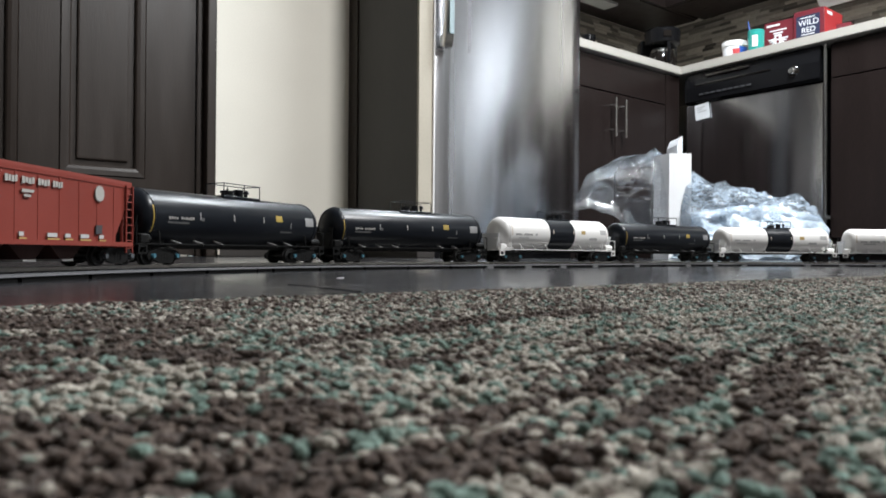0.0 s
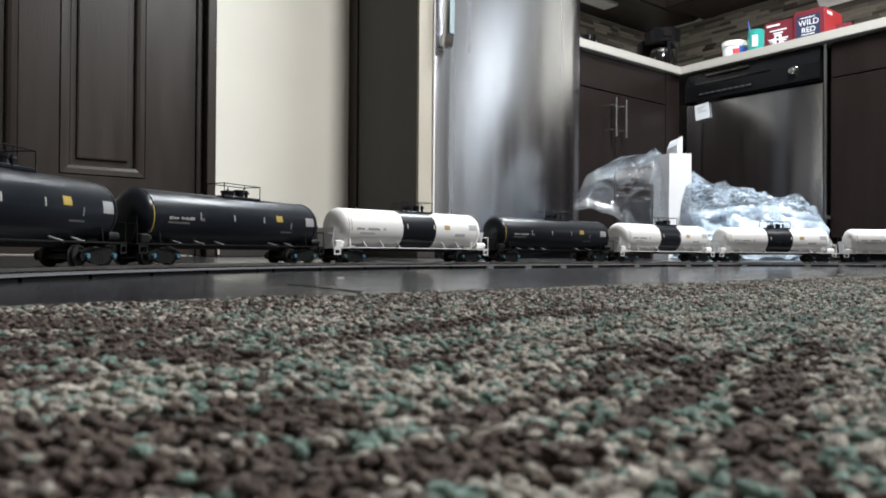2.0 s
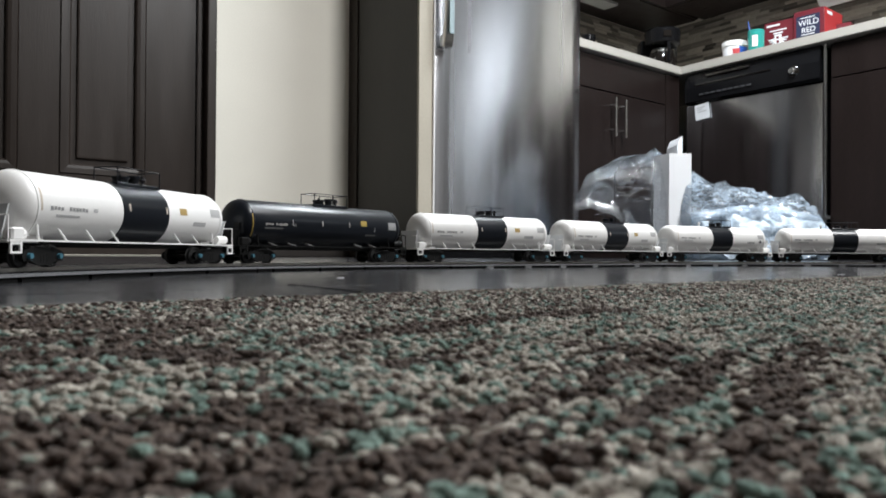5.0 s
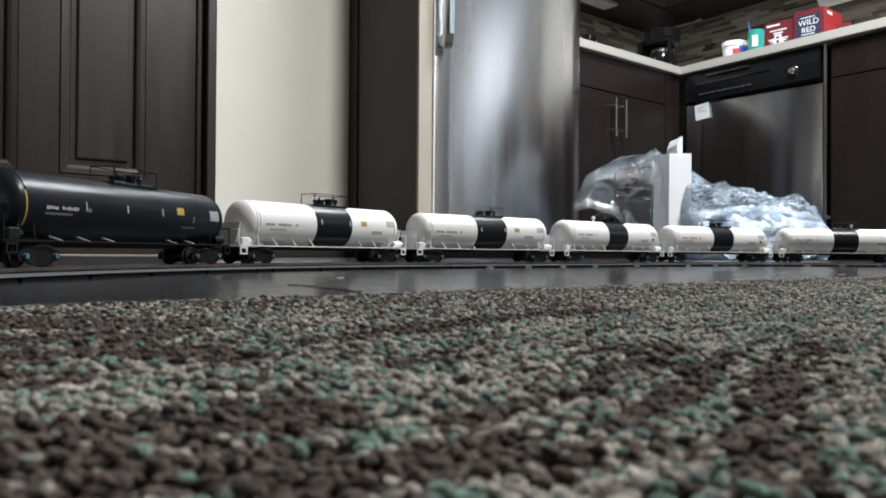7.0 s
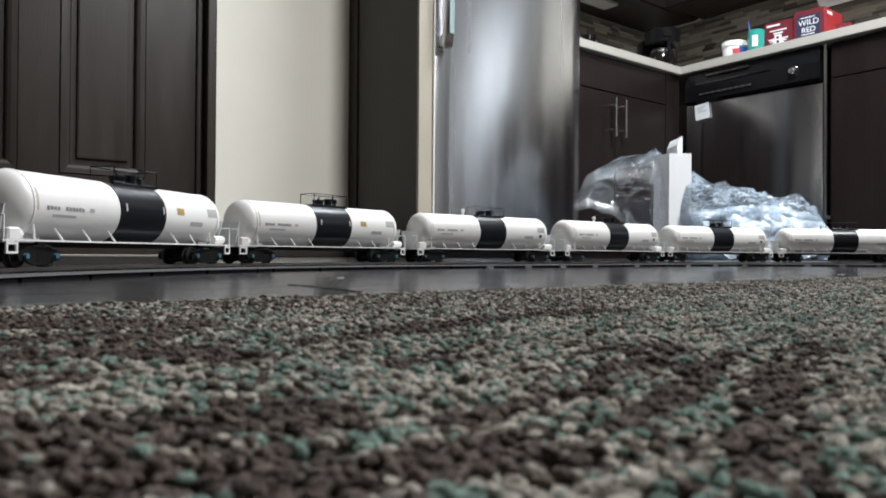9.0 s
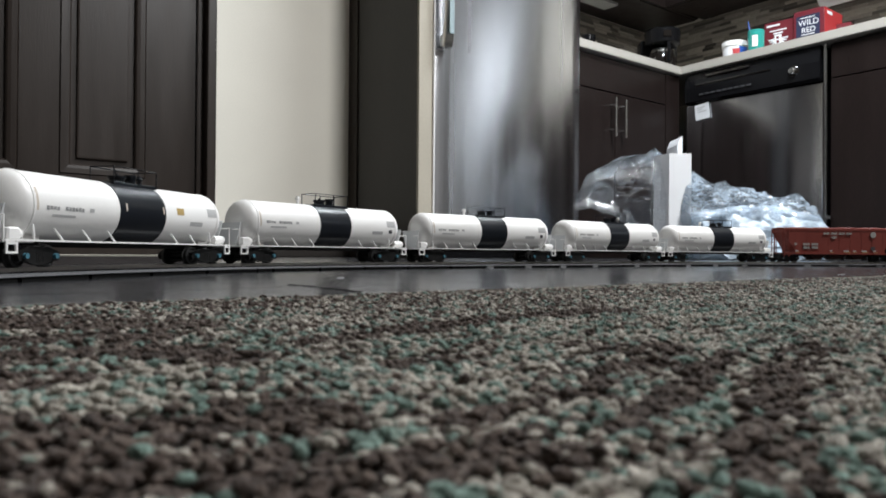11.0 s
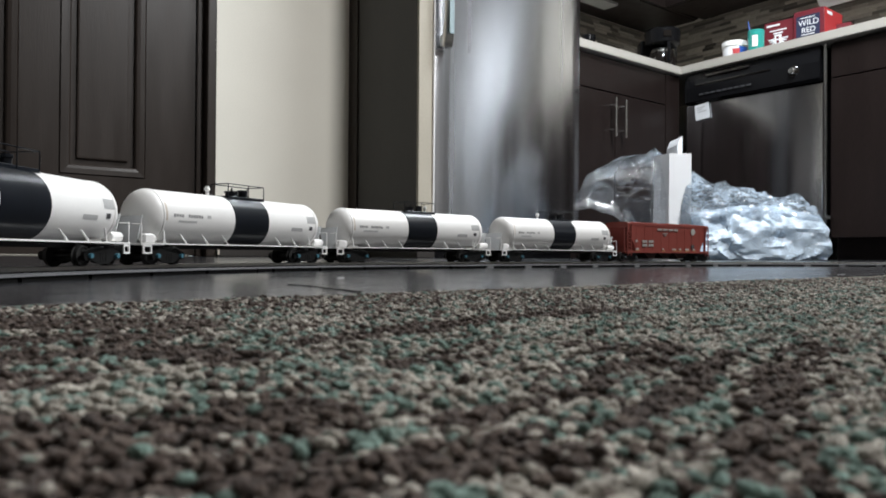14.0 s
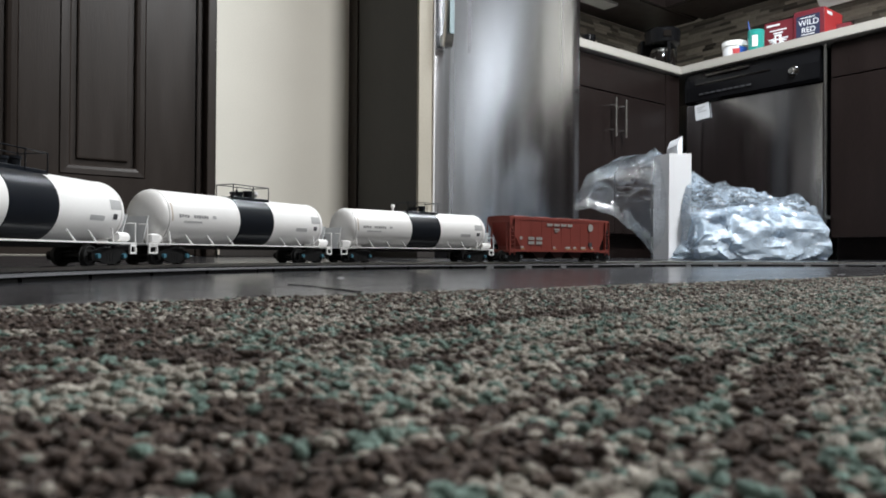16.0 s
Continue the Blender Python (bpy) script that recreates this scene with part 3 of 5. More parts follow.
def mug():
    e = empty("teal_mug", TURN @ pose(3.17, 1.650, ZT, rz=27), "glossy teal ceramic mug with a dark band", "mug")
    part("body", lathe([(0.030, 0), (0.034, 0.003), (0.036, 0.105), (0.034, 0.107), (0.032, 0.104), (0.030, 0.008), (0.0, 0.008)], 32), M_TEAL, e, smooth=35)
    bm = bmesh.new()
    pts = [(0.034, 0, 0.085), (0.048, 0, 0.086), (0.056, 0, 0.070), (0.056, 0, 0.045), (0.048, 0, 0.026), (0.034, 0, 0.022)]
    for a, b in zip(pts, pts[1:]):
        add_rod(bm, a, b, 0.006, 8)
    part("handle", bm, M_TEAL, e)
    part("printed_oval", lathe([(0.0368, 0.03), (0.0369, 0.08)], 10, arc=(159, 196)), M_WHITE, e, "pale oval print")
    part("stirrer", rod((-0.004, 0.009, 0.01), (-0.014, 0.032, 0.150), 0.0025, 6), M_BLUE, e, "thin blue stirrer")
    return e


mug()


def letters(body, size, m, parent, material, name):
    cu = bpy.data.curves.new(name, "FONT")
    cu.body, cu.size, cu.extrude, cu.align_x = body, size, 0.0006, "CENTER"
    ob = new(name, cu)
    ob.data.materials.append(material)
    ob.parent = parent
    ob.matrix_local = m
    return ob


def carton(name, m, w, d, h, front, side, label):
    e = empty(name, m, label, "carton")
    bm = box(0, w, 0, d, 0, h, 0.0015, 1)
    for f in bm.faces:
        if f.normal.y < -0.5:
            f.material_index = 1
    part("board", bm, [side, front], e)
    return e


c1 = carton("drink_carton", TURN @ pose(3.21, 1.635, ZT, rz=-84), 0.128, 0.125, 0.140, M_BOXD, M_BOXD, "maroon cardboard drink carton with a white emblem")
bm = bmesh.new()
for i in range(9):
    a = radians(200 + i * 17.5)
    add_rod(bm, (0.0625 + 0.02 * math.cos(a), -0.001, 0.070 + 0.02 * math.sin(a)), (0.0625 + 0.046 * math.cos(a), -0.001, 0.075 + 0.040 * math.sin(a)), 0.0032, 6)
add_box(bm, 0.025, 0.10, -0.002, 0.0, 0.098, 0.103)
add_box(bm, 0.042, 0.083, -0.002, 0.0, 0.085, 0.091)
part("emblem", bm, M_PAPER, c1, "white fanned emblem")
part("emblem_plate", box(0.047, 0.078, -0.003, -0.0005, 0.037, 0.081, 0.001), M_PAPER, c1)
for z in (0.044, 0.062):
    part("emblem_counter", box(0.056, 0.068, -0.0042, -0.0028, z, z + 0.011, 0.0005), M_BOXD, c1)
part("top_print", box(0.012, 0.07, -0.002, 0.0, 0.120, 0.128), M_PAPER, c1)

c2 = carton("drink_carton", TURN @ pose(3.210, 1.499, ZT, rz=-85), 0.128, 0.18, 0.154, M_BOXD, M_BOXR, "red and maroon cardboard drink carton with white lettering")
part("front_patch", box(0.012, 0.110, -0.002, 0.0, 0.042, 0.132), M_BOXN, c2, "dark blue printed patch")
letters("WILD", 0.034, pose(0.064, -0.0025, 0.089, rx=90), c2, M_PAPER, "lettering")
letters("RED", 0.032, pose(0.064, -0.0025, 0.058, rx=90), c2, M_PAPER, "lettering")
part("print_rule", box(0.03, 0.092, -0.004, -0.0015, 0.120, 0.123), M_PAPER, c2)
part("print_rule", box(0.035, 0.088, -0.004, -0.0015, 0.048, 0.051), M_PAPER, c2)
part("side_print", box(0.1275, 0.1292, 0.03, 0.075, 0.128, 0.142), M_PAPER, c2)
c3 = carton("snack_carton", TURN @ pose(3.34, 1.385, ZT, rz=-80), 0.06, 0.10, 0.100, M_BOXD, M_BOXD, "small maroon carton with pale print")
part("print_patch", box(0.012, 0.05, -0.002, 0.0, 0.07, 0.082), M_PAPER, c3)
e = empty("paper_towel_holder", TURN @ pose(3.60, 1.50, 1.238), "white paper towel roll hung under the wall cabinet", "paper towel")
part("roll", lathe([(0.02, -0.080), (0.052, -0.080), (0.052, 0.080), (0.02, 0.080)], 32, "Y"), M_PAPER, e, smooth=35)
part("spindle", rod((0, -0.095, 0), (0, 0.095, 0), 0.012, 12), M_WHITE, e)
for yy in (-0.091, 0.091):
    part("bracket", box(-0.02, 0.02, yy - 0.004, yy + 0.004, -0.02, 0.0965, 0.002), M_WHITE, e)
# ---- the track: an oval of sectional roadbed track round the camera ----
C1, R1 = Vector((0.757, 0.038)), 0.497
C2, R2 = Vector((0.428, 0.001)), 0.534
ALPHA = 2 * math.atan2(C1.y - C2.y, C1.x - C2.x)
SA = (math.pi - ALPHA) * R1               # right arc
SB = C1.x - C2.x                          # far straight
SC = (math.pi + ALPHA) * R2               # left arc
SD = SB                                   # near straight
LOOP = SA + SB + SC + SD
RAIL_Z, RUG = 0.0058, 0.0045
CAR_Z, SINK = 0.0068, 0.0010          # height of a car's datum, and how far its wheels reach below it


def smooth01(v):
    v = min(1.0, max(0.0, v))
    return v * v * (3 - 2 * v)


def track_point(s):
    """Place and heading on the centre line; s = 0 where the far straight begins, growing the way the train goes."""
    s = s % LOOP
    if s < SB:
        p, a = Vector((C1.x - s, C1.y + R1)), math.pi
    elif s < SB + SC:
        t = math.pi / 2 + (s - SB) / R2
        p, a = C2 + R2 * Vector((math.cos(t), math.sin(t))), t + math.pi / 2
    elif s < SB + SC + SD:
        t = math.pi / 2 + SC / R2
        a = t + math.pi / 2
        p = C2 + R2 * Vector((math.cos(t), math.sin(t))) + (s - SB - SC) * Vector((math.cos(a), math.sin(a)))
    else:
        t = math.pi / 2 - (LOOP - s) / R1
        p, a = C1 + R1 * Vector((math.cos(t), math.sin(t))), t + math.pi / 2
    return Vector((p.x, p.y, RUG * 1.15 * smooth01((0.30 - p.y) / 0.14))), a


def sweep(bm, outline, s0, s1, n, cap=True):
    """Carries a cross-section (side, height) along the track; side grows to the inside of the oval."""
    rows = []
    for i in range(n + 1):
        p, a = track_point(s0 + (s1 - s0) * i / n)
        side = Vector((-math.sin(a), math.cos(a), 0))
        rows.append([bm.verts.new(p + side * u + Vector((0, 0, w))) for u, w in outline])
    k = len(outline)
    for a, b in zip(rows, rows[1:]):
        for i in range(k):
            bm.faces.new((a[i], a[(i + 1) % k], b[(i + 1) % k], b[i]))
    if cap:
        bm.faces.new(rows[0]), bm.faces.new(rows[-1])


BED = [(-0.0240, 0.0024), (-0.0237, 0.0031), (-0.0155, 0.0035), (0.0155, 0.0035), (0.0237, 0.0031), (0.0240, 0.0024), (0.0236, 0.0022), (-0.0236, 0.0022)]


def rail_outline(u):
    w = 0.00075
    half = [(0.0013, 0.0035), (0.0004, 0.0039), (0.0004, 0.0050), (w, 0.0052), (w, 0.0057), (w * 0.6, RAIL_Z)]
    return [(u - half[0][0], half[0][1])] + [(u + a, z) for a, z in half] + [(u - a, z) for a, z in reversed(half[1:])]


TIE = bpy.data.meshes.new("tie")
bm = box(-0.0013, 0.0013, -0.0145, 0.0145, -0.0003, 0.00045)
bm.to_mesh(TIE), bm.free()
TIE.materials.append(M_TRUCK)


def track_section(s0, s1):
    e = empty("track_section", pose(0, 0, 0), "grey plastic roadbed track section with metal rails, on dark floor", "model track", "sections of the oval track")
    n = max(4, int((s1 - s0) / 0.012))
    bm = bmesh.new()
    sweep(bm, BED, s0 + 0.0003, s1 - 0.0003, n)
    bmesh.ops.recalc_face_normals(bm, faces=bm.faces[:])
    part("roadbed", bm, M_BED, e, "grey moulded roadbed")
    for u in (-0.00862, 0.00862):
        bm = bmesh.new()
        sweep(bm, rail_outline(u), s0 + 0.0002, s1 - 0.0002, n)
        bmesh.ops.recalc_face_normals(bm, faces=bm.faces[:])
        part("rail", bm, M_RAIL, e, "nickel silver rail")
    # blocks under the edge, coloured black as the undercut's shade, gaps showing the floor
    s = s0 + 0.001
    gap = 0.010 if s0 < 0.2 or s0 > SB + SC + SD else 0.003
    while s < s1 - 0.012:
        ln = min(0.052 - gap, s1 - 0.001 - s)
        bm = bmesh.new()
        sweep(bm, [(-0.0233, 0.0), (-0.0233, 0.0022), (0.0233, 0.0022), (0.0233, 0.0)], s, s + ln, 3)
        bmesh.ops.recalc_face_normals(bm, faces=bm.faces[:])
        part("foot", bm, M_DARK_FILL, e, "black block for the shade under the roadbed edge")
        # added grey block in a wide gap, in place of light passing through
        if gap > 0.005 and s + 0.052 < s1:
            bm = bmesh.new()
            sweep(bm, [(-0.0239, 0.0), (-0.0237, 0.0022), (0.0237, 0.0022), (0.0239, 0.0)], s + ln + 0.001, s + ln + gap - 0.001, 2)
            bmesh.ops.recalc_face_normals(bm, faces=bm.faces[:])
            part("lug", bm, M_LIT_GAP, e, "grey block for the lit gap under the roadbed")
        s += 0.052
    s = s0 + 0.004
    while s < s1 - 0.002:
        p, a = track_point(s)
        tie = new("tie", TIE)
        tie.parent = e
        tie.matrix_local = Matrix.Translation(p + Vector((0, 0, 0.0036))) @ Matrix.Rotation(a, 4, "Z")
        s += 0.0072
    part("joiner", tie_clip(s1), M_RAIL, e, "metal rail joiner")
    return e


def tie_clip(s):
    bm = bmesh.new()
    p, a = track_point(s - 0.004)
    for u in (-0.00862, 0.00862):
        m = Matrix.Translation(p) @ Matrix.Rotation(a, 4, "Z") @ Matrix.Translation((0, u, 0.0040)) @ Matrix.Diagonal((0.007, 0.0032, 0.0009, 1))
        bmesh.ops.create_cube(bm, size=1, matrix=m)
    return bm


def lay_track():
    cuts = [0.0, 0.075, SB]
    for a, b, n in ((SB, SB + SC, 8), (SB + SC, SB + SC + SD, 2), (SB + SC + SD, LOOP, 7)):
        cuts += [a + (b - a) * (i + 1) / n for i in range(n)]
    for a, b in zip(cuts, cuts[1:]):
        track_section(a, b)


lay_track()

# ---- the train ----
PITCH_L, TRUCK = 0.195, 0.070
SPEED = PITCH_L / 2.005


def truck(parent, x, blue):
    """A two-axle truck: side frames, bolster, wheelsets and bearing caps."""
    e = new("truck")
    e.empty_display_size = 0.01
    e.parent = parent
    e.location = (x, 0, -SINK)
    for sgn in (1, -1):
        y = sgn * 0.0125
        pts = [(-0.0135, 0.0075), (-0.0145, 0.0055), (-0.0135, 0.0030), (-0.0085, 0.0030), (-0.0060, 0.0020), (-0.0030, 0.0012), (0.0030, 0.0012), (0.0060, 0.0020),
               (0.0085, 0.0030), (0.0135, 0.0030), (0.0145, 0.0055), (0.0135, 0.0075), (0.0060, 0.0098), (-0.0060, 0.0098)]
        sf = part("side_frame", prism(pts, y - 0.0011, y + 0.0011), M_TRUCK, e)
        for dx in (-0.0103, 0.0103):
            part("bearing_cap", rod((dx, y + sgn * 0.0008, 0.0054), (dx, y + sgn * 0.0028, 0.0054), 0.0013, 10), M_AXLE if blue else M_AXLEW, e, "pale blue bearing cap")
        bm = bmesh.new()
        for dx in (-0.0022, 0.0, 0.0022):
            add_rod(bm, (dx, y + sgn * 0.0004, 0.0024), (dx, y + sgn * 0.0004, 0.0068), 0.0009, 6)
        part("spring_group", bm, M_TRUCK, e)
    part("bolster", box(-0.003, 0.003, -0.0125, 0.0125, 0.0055, 0.0102, 0.0006, 1), M_TRUCK, e)
    for dx in (-0.0103, 0.0103):
        bm = bmesh.new()
        for sgn in (1, -1):
            lathe([(0.0012, sgn * 0.0068), (0.0046, sgn * 0.0070), (0.0062, sgn * 0.0071), (0.0062, sgn * 0.0078), (0.0054, sgn * 0.0080), (0.0053, sgn * 0.0100), (0.0046, sgn * 0.0101),
                   (0.0040, sgn * 0.0094), (0.0016, sgn * 0.0096), (0.0010, sgn * 0.0105)], 24, "Y", bm)
        add_rod(bm, (0, -0.0115, 0), (0, 0.0115, 0), 0.0011, 10)
        for k in range(3):
            a = radians(120 * k)
            add_box(bm, 0.0028 * math.cos(a) - 0.0005, 0.0028 * math.cos(a) + 0.0005, -0.0099, 0.0099, 0.0028 * math.sin(a) - 0.0005, 0.0028 * math.sin(a) + 0.0005)
        part("wheelset", bm, M_WHEEL, e, m=pose(dx, 0, 0.0054), smooth=35)
    return e


def coupler(parent, sgn):
    bm = box(min(0.086 * sgn, 0.0955 * sgn), max(0.086 * sgn, 0.0955 * sgn), -0.0012, 0.0012, 0.0075, 0.0098, 0.0004, 1)
    add_box(bm, min(0.0925 * sgn, 0.0985 * sgn), max(0.0925 * sgn, 0.0985 * sgn), -0.0026, 0.0022, 0.0068, 0.0104, 0.0006, 1)
    part("coupler", bm, M_TRUCK, parent, "black knuckle coupler")


def decal(parent, x0, x1, a0, a1, r, zc, material, name="print", side=1):
    """A thin printed patch bent round a tank; x along the car, a: degrees above the level of its axis."""
    bm = lathe([(r, x0), (r, x1)], max(2, int(abs(a1 - a0) / 6)), "X", arc=(a0, a1))
    return part(name, bm, material, parent, m=Matrix.Translation((0, 0, zc)))


def decal_word(parent, x0, x1, a0, a1, r, material, n):
    """Unreadable small print: one bar a character, uneven in height."""
    rng = random.Random(int(abs(x0) * 1e5) + n)
    w = (x1 - x0) / n
    for k in range(n):
        decal(parent, x0 + w * (k + 0.1), x0 + w * (k + 0.9), a0 + rng.uniform(0, 1.5), a1 - rng.uniform(0, 2.0), r, 0, material)


TZ, TR = 0.0277, 0.0166


def tank_car(paint, white):
    name = "white_tank_car" if white else "black_tank_car"
    label = "white model tank car with a black middle band, on the track" if white else "glossy black model tank car with white print, on the track"
    e = empty(name, pose(0, 0, 0), label, "model tank car", "cars of the model train")
    half = 0.0850 if white else 0.0885
    prof = [(0.0, -half)]
    for k in range(1, 9):
        a = radians(90 * k / 8)
        prof.append((TR * math.sin(a), -half + 0.0100 * (1 - math.cos(a))))
    prof += [(r, -x) for r, x in reversed(prof)]
    tank = part("tank", lathe(prof, 56, "X"), paint, e, m=Matrix.Translation((0, 0, TZ)), smooth=True)
    for x in (half - 0.0105, 0.0105 - half):
        part("head_seam", lathe([(TR + 0.00002, x - 0.0008), (TR + 0.0003, x - 0.0005), (TR + 0.0003, x + 0.0005), (TR + 0.00002, x + 0.0008)], 48, "X"), paint, tank)
    sill = M_TANKW if white else M_TRUCK
    if white:
        b0, b1 = (-0.0210, 0.0178) if white == "dark top" else (-0.0195, 0.0148)
        part("middle_band", lathe([(TR + 0.00005, b0), (TR + 0.0003, b0 + 0.0003), (TR + 0.0003, b1 - 0.0003), (TR + 0.00005, b1)], 56, "X"), M_TANKB, tank, "black painted band", smooth=35)
    # running boards on both sides, end platforms, stub sills
    for sgn in (1, -1):
        y = sgn * 0.0155
        part("side_sill", box(-0.0905, 0.0905, y - 0.0008, y + 0.0008, 0.0110, 0.0118), sill, e)
        for x in (-0.068, -0.052, -0.034, 0.020, 0.038, 0.056, 0.0735):
            top = 0.0190 if abs(x) > 0.06 else (0.0172 if white else 0.0138)
            part("sill_stay", rod((x, y, 0.0112), (x + (0.0 if abs(x) > 0.06 else 0.0034), sgn * math.sqrt(max(0, TR * TR - (TZ - top) ** 2)) + sgn * 0.0003, top), 0.00055, 6), sill if white or abs(x) > 0.06 else M_GREYP, e)
    part("centre_sill", box(-0.0905, 0.0905, -0.0030, 0.0030, 0.0085, 0.0118, 0.0004, 1), M_TRUCK, e)
    for sgn in (1, -1):
        x0, x1 = sorted((sgn * 0.0740, sgn * 0.0912))
        part("end_platform", box(x0, x1, -0.0160, 0.0160, 0.0104, 0.0116, 0.0003, 1), sill, e)
        # saddle that carries the tank end
        bm = prism([(-0.0090, 0.0114), (0.0090, 0.0114), (0.0090, 0.0140), (0.0, 0.0125), (-0.0090, 0.0140)], min(sgn * 0.064, sgn * 0.074), max(sgn * 0.064, sgn * 0.074), "X")
        part("tank_saddle", bm, sill, e)
        bm = prism([(-0.0080, 0.0114), (0.0080, 0.0114), (0.0125, 0.0275), (-0.0125, 0.0275)], min(sgn * 0.0868, sgn * 0.0876), max(sgn * 0.0868, sgn * 0.0876), "X")
        part("end_plate", bm, mat_clear_plate if white else M_TRUCK, e, "translucent end plate" if white else "")
        # corner steps: small open frames that hang under the platform
        for ys in (1, -1):
            bm = bmesh.new()
            xs, yy = sgn * 0.0868, ys * 0.0160
            add_box(bm, xs - 0.0032, xs - 0.0022, yy - 0.0005, yy + 0.0005, 0.0055, 0.0116)
            add_box(bm, xs + 0.0022, xs + 0.0032, yy - 0.0005, yy + 0.0005, 0.0055, 0.0116)
            add_box(bm, xs - 0.0022, xs + 0.0022, yy - 0.0005, yy + 0.0005, 0.0055, 0.0065)
            add_box(bm, xs - 0.0022, xs + 0.0022, yy - 0.0005, yy + 0.0005, 0.0095, 0.0105)
            part("corner_step", bm, sill, e)
            bm = bmesh.new()
            add_rod(bm, (sgn * 0.0905, ys * 0.0155, 0.0114), (sgn * 0.0905, ys * 0.0155, 0.0225), 0.0004, 6)
            add_rod(bm, (sgn * 0.0905, ys * 0.0155, 0.0225), (sgn * 0.0905, ys * 0.0085, 0.0225), 0.0004, 6)
            part("end_grab_iron", bm, sill, e)
        coupler(e, sgn)
    # brake gear on the leading platform
    part("brake_cylinder", rod((0.079, 0.012, 0.0142), (0.087, 0.012, 0.0142), 0.0026, 12), sill, e)
    part("brake_valve", box(0.0815, 0.0885, 0.0125, 0.0160, 0.0114, 0.0172, 0.0008, 1), sill, e)
    part("air_tank", rod((-0.0790, 0.010, 0.0148), (-0.0900, 0.010, 0.0148), 0.0027, 12), sill, e)
    # top works: manway with hatches, valve, safety railing on posts
    zt = TZ + TR
    part("platform", box(-0.024, 0.012, -0.0075, 0.0075, zt - 0.0016, zt + 0.0004, 0.0003, 1), M_TANKB, e)
    mw = part("manway", lathe([(0.0042, zt - 0.001), (0.0042, zt + 0.0028), (0.0048, zt + 0.0030), (0.0048, zt + 0.0042), (0.0, zt + 0.0046)], 24, m=pose(0.0005, 0, 0)), M_TANKB, e, "black domed manway", smooth=35)
    part("manway_bolt", rod((0.0005, 0, zt + 0.004), (0.0005, 0, zt + 0.0056), 0.0008, 8), M_TANKB, mw)
    part("hatch", lathe([(0.0030, zt - 0.001), (0.0030, zt + 0.0040), (0.0035, zt + 0.0042), (0.0035, zt + 0.0056), (0.0, zt + 0.0060)], 20, m=pose(-0.0105, 0, 0)), M_TANKB, e, "black valve housing", smooth=35)
    vx = 0.0235 if white == "front valve" else -0.0185
    part("safety_valve", lathe([(0.0011, zt - 0.001), (0.0011, zt + 0.0030), (0.0020, zt + 0.0033), (0.0020, zt + 0.0044), (0.0014, zt + 0.0050), (0.0014, zt + 0.0058), (0.0, zt + 0.0060)], 14, m=pose(vx, 0.0, 0)),
         M_TANKB if white in (False, "dark top") else M_TANKW, e, "small valve", smooth=35)
    for ys in (1, -1):
        bm = bmesh.new()
        for x in (-0.024, -0.008, 0.012):
            add_rod(bm, (x, ys * 0.0075, zt - 0.0015), (x, ys * 0.0075, zt + 0.0085), 0.00034, 6)
        add_rod(bm, (-0.024, ys * 0.0075, zt + 0.0085), (0.012, ys * 0.0075, zt + 0.0085), 0.00030, 6)
        part("safety_railing", bm, M_TANKB, e, "thin black safety railing")
    for x in (-0.024, 0.012):
        part("railing_end", rod((x, -0.0075, zt + 0.0085), (x, 0.0075, zt + 0.0085), 0.0003, 6), M_TANKB, e)
    # print: bars where marks and numbers stand
    r = TR + 0.00012
    if white:
        x, drop = 0.068, 6 if white == "dark top" else 0
        for w in (0.0085, 0.0, 0.0125, 0.0, 0.004):
            if w:
                decal_word(tank, x, x - w, -1 - drop, 7 - drop, r, M_GREYP if w > 0.006 else M_FAINT, 6 if w > 0.01 else 4 if w > 0.006 else 1)
            x -= w + (0.0032 if w else 0)
        decal(tank, 0.064, 0.049, -11 - drop, -7 - drop, r, 0, M_FAINT)
        decal(tank, -0.0635, -0.0745, 4, 22, r, 0, M_FAINT)
        decal(tank, -0.045, -0.058, -18, -9, r, 0, M_FAINT)
        decal(tank, 0.0735, 0.0723, -8, 30, r, 0, M_BUFF, "hazard_line")
        if white == "dark top":
            decal(tank, -0.0315, -0.0385, 3, 17, r, 0, M_TANP, "placard")
            for x in (0.0135, -0.0180):
                decal(tank, x, x - 0.0012, 2, 16, TR + 0.00042, 0, M_BUFF, "tick_mark")
        else:
            decal(tank, -0.0660, -0.0700, -14, -4, r, 0, M_DARKP, "placard")
    else:
        decal_word(tank, 0.0680, 0.0605, -6, 1, r, M_PALEP, 4)
        decal_word(tank, 0.0585, 0.0475, -6, 1, r, M_PALEP, 6)
        decal(tank, 0.0685, 0.0515, -14, -10, r, 0, M_DIMP)
        decal(tank, 0.0427, 0.0418, -4, 12, r, 0, M_GREYP)
        decal(tank, 0.0415, 0.0390, -6, 1, r, 0, M_DIMP)
        decal(tank, 0.0124, 0.0112, -2, 12, r, 0, M_PALEP)
        decal(tank, -0.0175, -0.0185, -2, 12, r, 0, M_PALEP)
        decal(tank, -0.0315, -0.0385, 3, 18, r, 0, M_YELLOW, "placard")
        decal(tank, -0.0660, -0.0760, -4, 18, r, 0, M_GREYP)
        decal(tank, -0.0375, -0.0505, -24, -20, r, 0, M_DIMP)
        decal(tank, -0.0480, -0.0488, -12, 2, r, 0, M_GREYP)
        decal(tank, 0.0795, 0.0783, -35, 22, r, 0, M_YELLOW, "hazard_line")
    truck(e, TRUCK, True)
    truck(e, -TRUCK, True)
    return e


mat_clear_plate = mat("milky_plate", (0.62, 0.63, 0.64), 0.3)


